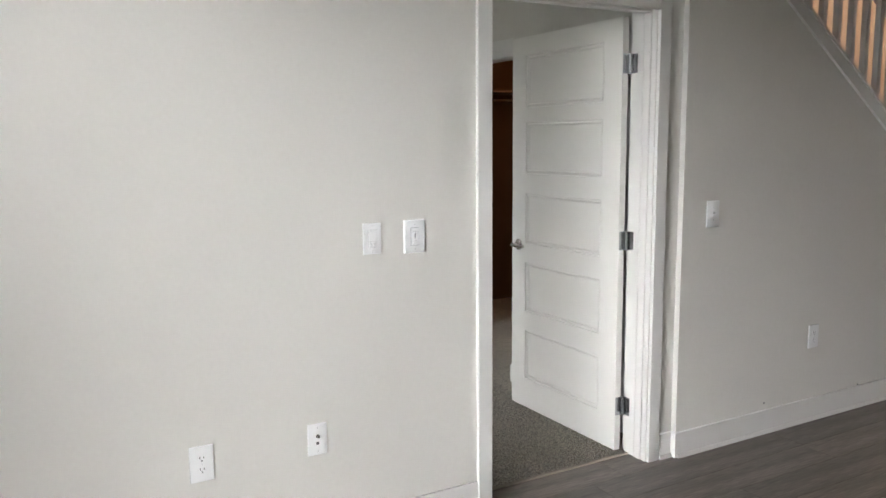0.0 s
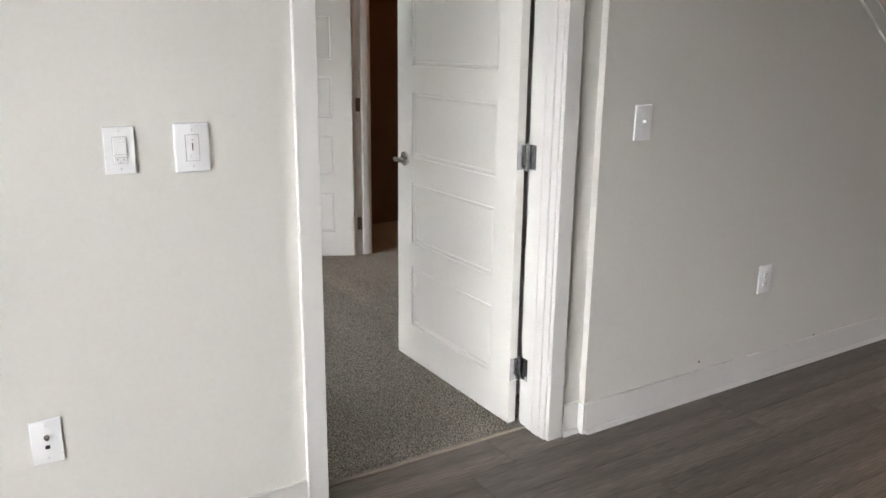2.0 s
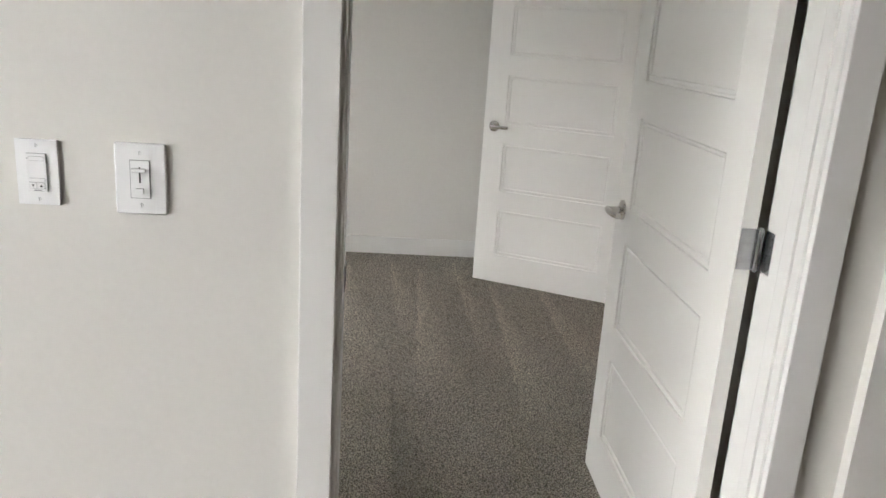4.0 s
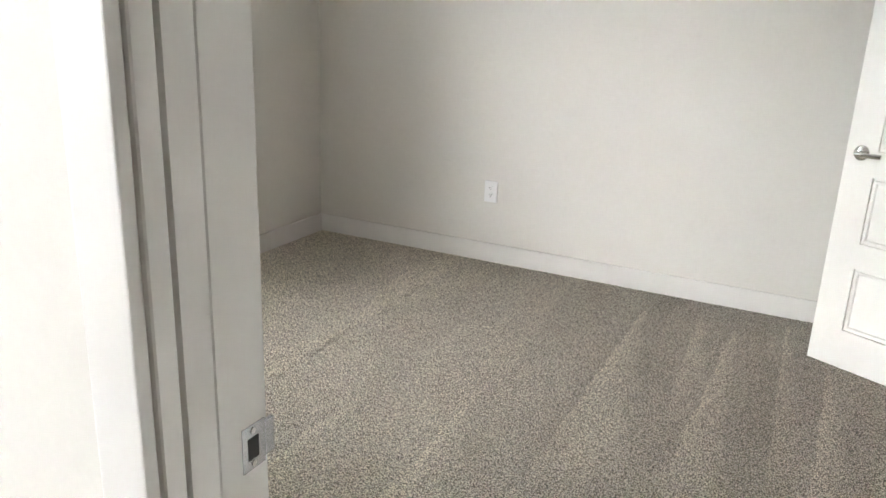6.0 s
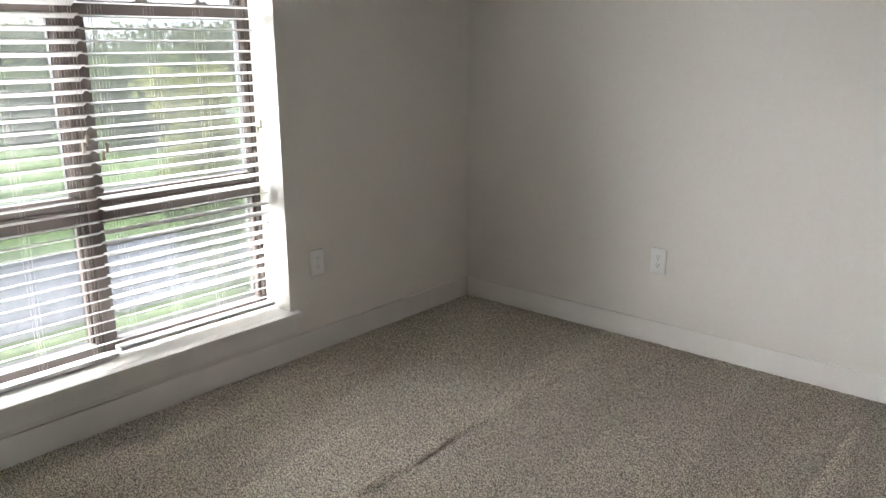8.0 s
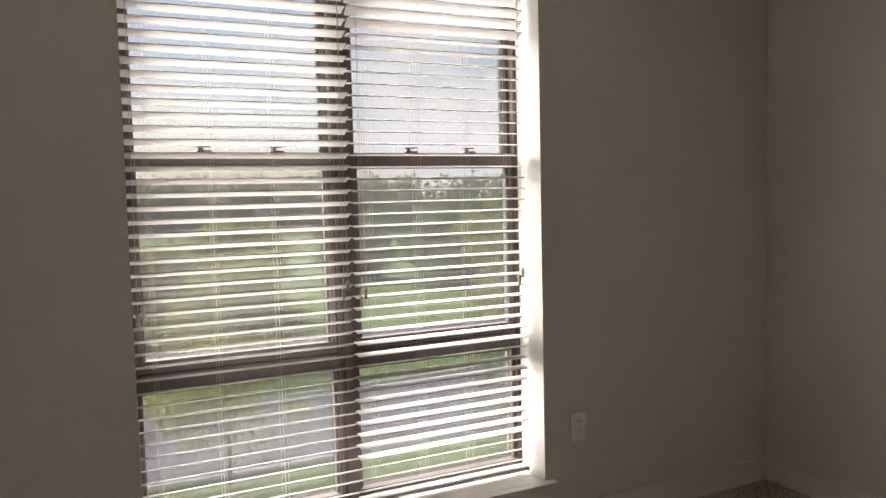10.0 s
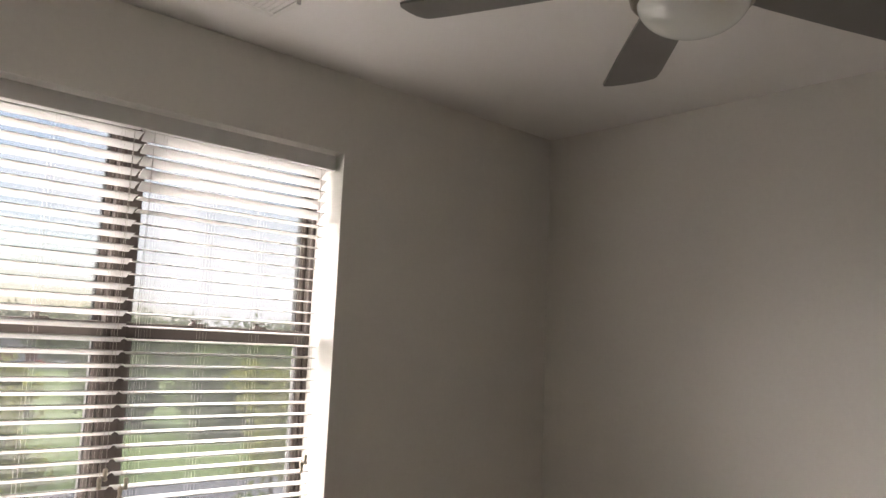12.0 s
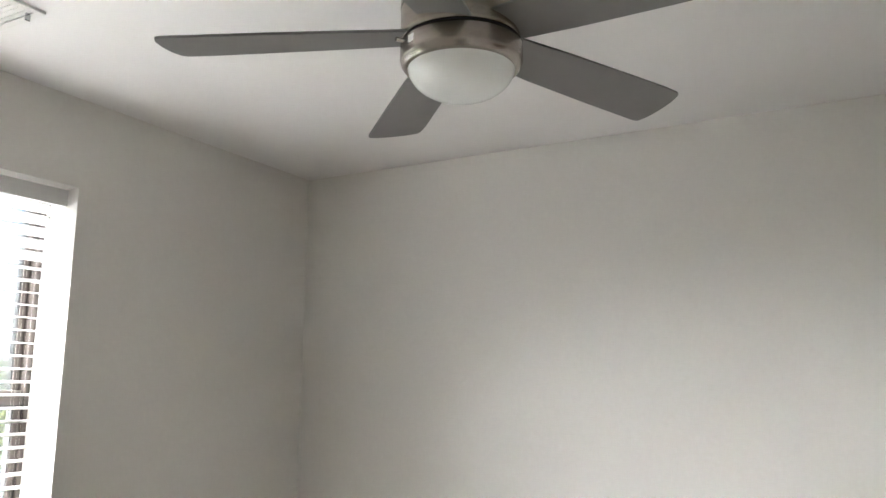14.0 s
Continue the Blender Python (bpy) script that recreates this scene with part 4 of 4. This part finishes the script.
tree(-62, 37, 6.4, 4.0, 0.1, M_LEAF2, "dark green tree by the meadow", 19, 46, 110, 0.28, 0.2)
tree(-56, 29, 5.6, 3.6, 0.1, M_LEAF2, "dark green tree by the meadow", 23, 44, 110, 0.26, 0.2)
tree(-66, 24.5, 5.2, 3.4, 0.1, M_LEAF2, "dark green tree by the meadow", 29, 44, 100, 0.28, 0.2)
tree(-58, 44, 6.5, 4.0, 0.1, M_LEAF2, "dark green tree by the meadow", 31, 44, 100, 0.3, 0.2)

# the wood beyond the meadow
rng = random.Random(77)
cl = []
for i in range(360):
    y = rng.uniform(-120, 260)
    x = -190 - rng.uniform(0, 30) + 62 * min(1, max(0, (y - 44) / 25))
    top = GZ + rng.uniform(7.4, 10.4) + 1.4 * math.sin(y * 0.06)
    for z in (top, top - 3.5, top - 7, top - 10.5):
        cl.append((x + rng.uniform(-3, 3), y + rng.uniform(-3, 3), z, rng.uniform(3.0, 4.6)))
wood = new("far_wood", leaves_mesh("far_wood", M_LEAF3, cl, 95, 0.52, rng))
tagged(wood, "dense dark green wood along the horizon", "wood", kind="stuff")
slab("far_wood_floor", -260, -203, -140, 280, GZ, GZ + 6.5, M_LEAF3, "shaded depth of the wood", "wood")

# far house and cars before the wood
house = thing("house", pose(-186, 52, GZ), "distant low red brick building with a grey roof", "building")
part("wall", add_box(bmesh.new(), -5, 5, -9, 9, 0, 3.2), M_BRICK, house)
part("roof", prism(bmesh.new(), [(-5.6, 3.2), (5.6, 3.2), (0, 5.4)], "y", -9.5, 9.5), M_ROOF, house)
for k in range(4):
    wd = part("window", add_box(bmesh.new(), 5.0, 5.06, -7.2 + k * 4.2, -5.4 + k * 4.2, 1.0, 2.3), M_CARW, house)


def car(x, y, mat, label, rz):
    c = thing("car", pose(x, y, GZ + 0.04, 0, 0, rz), label, "car", "cars in the far car park")
    bm = prism(bmesh.new(), [(-2.2, 0.3), (2.2, 0.3), (2.25, 0.75), (1.3, 0.92), (0.7, 1.42), (-1.2, 1.42), (-1.9, 0.95), (-2.25, 0.9)], "y", -0.85, 0.85)
    bmesh.ops.bevel(bm, geom=list(bm.edges), offset=0.06, segments=1, affect="EDGES")
    part("body", bm, mat, c)
    part("window", prism(bmesh.new(), [(-1.55, 0.95), (1.1, 0.95), (0.62, 1.34), (-1.1, 1.34)], "y", -0.87, 0.87), M_SLOT, c)
    for wx in (-1.35, 1.4):
        for wy in (-0.78, 0.78):
            part("wheel", add_cyl(bmesh.new(), (wx, wy - 0.1, 0.32), (wx, wy + 0.1, 0.32), 0.32, seg=16), M_TYRE, c)


for x, y, mt, lb in ((-166, 38.0, M_CARW, "white car in the far car park"), (-166, 41.5, M_CARB, "dark blue car in the far car park"), (-166, 45.2, M_CARR, "red car in the far car park"), (-166, 49.0, M_CARW, "white car in the far car park"), (-167, 34.5, M_CARW, "white car in the far car park")):
    car(x, y, mt, lb, 8)
car(-26, 0.2, M_CARB, "dark blue car on the drive", 88)

lamp = thing("street_lamp", pose(-30, 20.0, GZ), "slim street lamp with a pale head beside the drive", "street lamp")
part("pole", add_cyl(bmesh.new(), (0, 0, 0), (0, 0, 4.6), 0.07, 0.05, 12), M_STEELD, lamp)
part("head", add_box(bmesh.new(), -0.15, 0.65, -0.14, 0.14, 4.55, 4.68, 0.03), M_CARW, lamp)

# ---------- carpet ----------
NX, NY = 900, 820
gx = np.linspace(XL, CX0, NX)
gy = np.linspace(0.128, D, NY)
rs = np.random.RandomState(4)
zz = rs.uniform(0, 1, (NY, NX))
zz = 0.5 * zz + 0.25 * (np.roll(zz, 1, 0) + np.roll(zz, 1, 1))
zz = 0.003 + 0.013 * zz
X, Y = np.meshgrid(gx, gy)
X[1:-1, 1:-1] += rs.uniform(-0.0013, 0.0013, (NY - 2, NX - 2))
Y[1:-1, 1:-1] += rs.uniform(-0.0013, 0.0013, (NY - 2, NX - 2))
# pressed seam across the room
seam = np.exp(-((X + 1.385 + 0.012 * np.sin(Y * 9)) / 0.011) ** 2) * (Y > 0.95) * (Y < 3.1) * (0.55 + 0.6 * np.sin(Y * 15 + np.sin(Y * 7) * 1.5))
zz -= 0.020 * seam.clip(0, 1)
keep_y = Y < T
zz[(keep_y) & ((X < JW) | (X > JE))] = -0.006
co = np.stack([X, Y, zz], -1).reshape(-1, 3)
idx = np.arange(NX * NY).reshape(NY, NX)
quads = np.stack([idx[:-1, :-1], idx[:-1, 1:], idx[1:, 1:], idx[1:, :-1]], -1).reshape(-1, 4)
me = bpy.data.meshes.new("floor_carpet")
me.vertices.add(len(co))
me.vertices.foreach_set("co", co.ravel())
me.loops.add(quads.size)
me.loops.foreach_set("vertex_index", quads.ravel())
me.polygons.add(len(quads))
me.polygons.foreach_set("loop_start", np.arange(0, quads.size, 4))
me.polygons.foreach_set("loop_total", np.full(len(quads), 4))
me.update()
# nap brushed by the vacuum cleaner: wedges with one crisp edge, fading to the other side
nap_light = np.zeros_like(X)
wob = 0.004 * np.sin(Y * 17 + X * 5) + 0.003 * np.sin(Y * 41)
for x0, lean, y0, y1, wide, amount in ((-0.25, 0.01, 1.55, 3.32, 0.30, 0.30), (0.02, 0.06, 2.2, 3.4, 0.16, 0.20), (0.20, -0.05, 1.5, 3.3, 0.20, 0.22), (0.42, 0.05, 1.9, 3.5, 0.15, 0.18), (0.62, -0.04, 1.2, 3.0, 0.22, 0.2), (-0.62, 0.05, 0.9, 2.1, 0.26, 0.14), (-1.0, -0.06, 0.6, 1.9, 0.25, 0.12), (0.05, 0.02, 0.5, 1.6, 0.22, -0.16), (-1.75, 0.05, 0.5, 2.2, 0.3, 0.12), (0.9, 0.02, 1.6, 3.2, 0.2, 0.18)):
    f = (y1 - Y) / (y1 - y0)
    d = X + wob - x0 - lean * f
    w = 0.02 + wide * f.clip(0, 1)
    nap_light += 1.6 * amount * (d > 0) * (f > 0) * (f < 1) * (1 - d / w).clip(0, 1) ** 0.6 * (1 - f.clip(0, 1) ** 4)
# brushed lanes that also carry window light in their colour: lighter nearer the window
nap_light += 0.31 - 0.20 * (1 + np.tanh((X + 1.38 + 2 * wob) / 0.03)) * 0.5 - 0.18 * (1 + np.tanh((X + 0.27 + wob) / 0.05)) * 0.5
# shade of the pressed seam, darkened in the carpet colour
nap_light -= 0.32 * seam.clip(0, 1)
attr = me.attributes.new("nap_light", "FLOAT", "POINT")
attr.data.foreach_set("value", nap_light.ravel().astype(np.float32))
me.materials.append(M_CARPET)
tagged(new("floor_carpet", me), "beige speckled cut-pile carpet with vacuum marks", "carpet", kind="structure")
slab("floor_closet", CX0, 3.0, 1.36, D, -0.008, 0.01, M_CARPET, "beige speckled cut-pile carpet in the closet", "carpet")

# ---------- plank floor ----------
floor = thing("floor", pose(0, 0, 0), "grey-brown wood-look vinyl plank floor", "floor", kind="structure")
PW, PL = 0.181, 1.22
prng = random.Random(12)


def plank_mesh(length, y0, y1):
    bm = bmesh.new()
    c = 0.0011
    add_box(bm, -length / 2, length / 2, y0, y1, -0.008, 0)
    es = [e for e in bm.edges if all(v.co.z > -0.001 for v in e.verts)]
    bmesh.ops.bevel(bm, geom=es, offset=c, segments=1, affect="EDGES")
    return bm


full = mesh_of("plank", plank_mesh(PL - 0.0006, -PW / 2 + 0.0003, PW / 2 - 0.0003), M_VINYL)
y = 0.112 - PW / 2
while y > -5.6:
    start = XL - prng.uniform(0.05, 1.1)
    x = start
    while x < 6.25:
        share("plank", full, floor, pose(x + PL / 2, y, 0))
        x += PL
    y -= PW
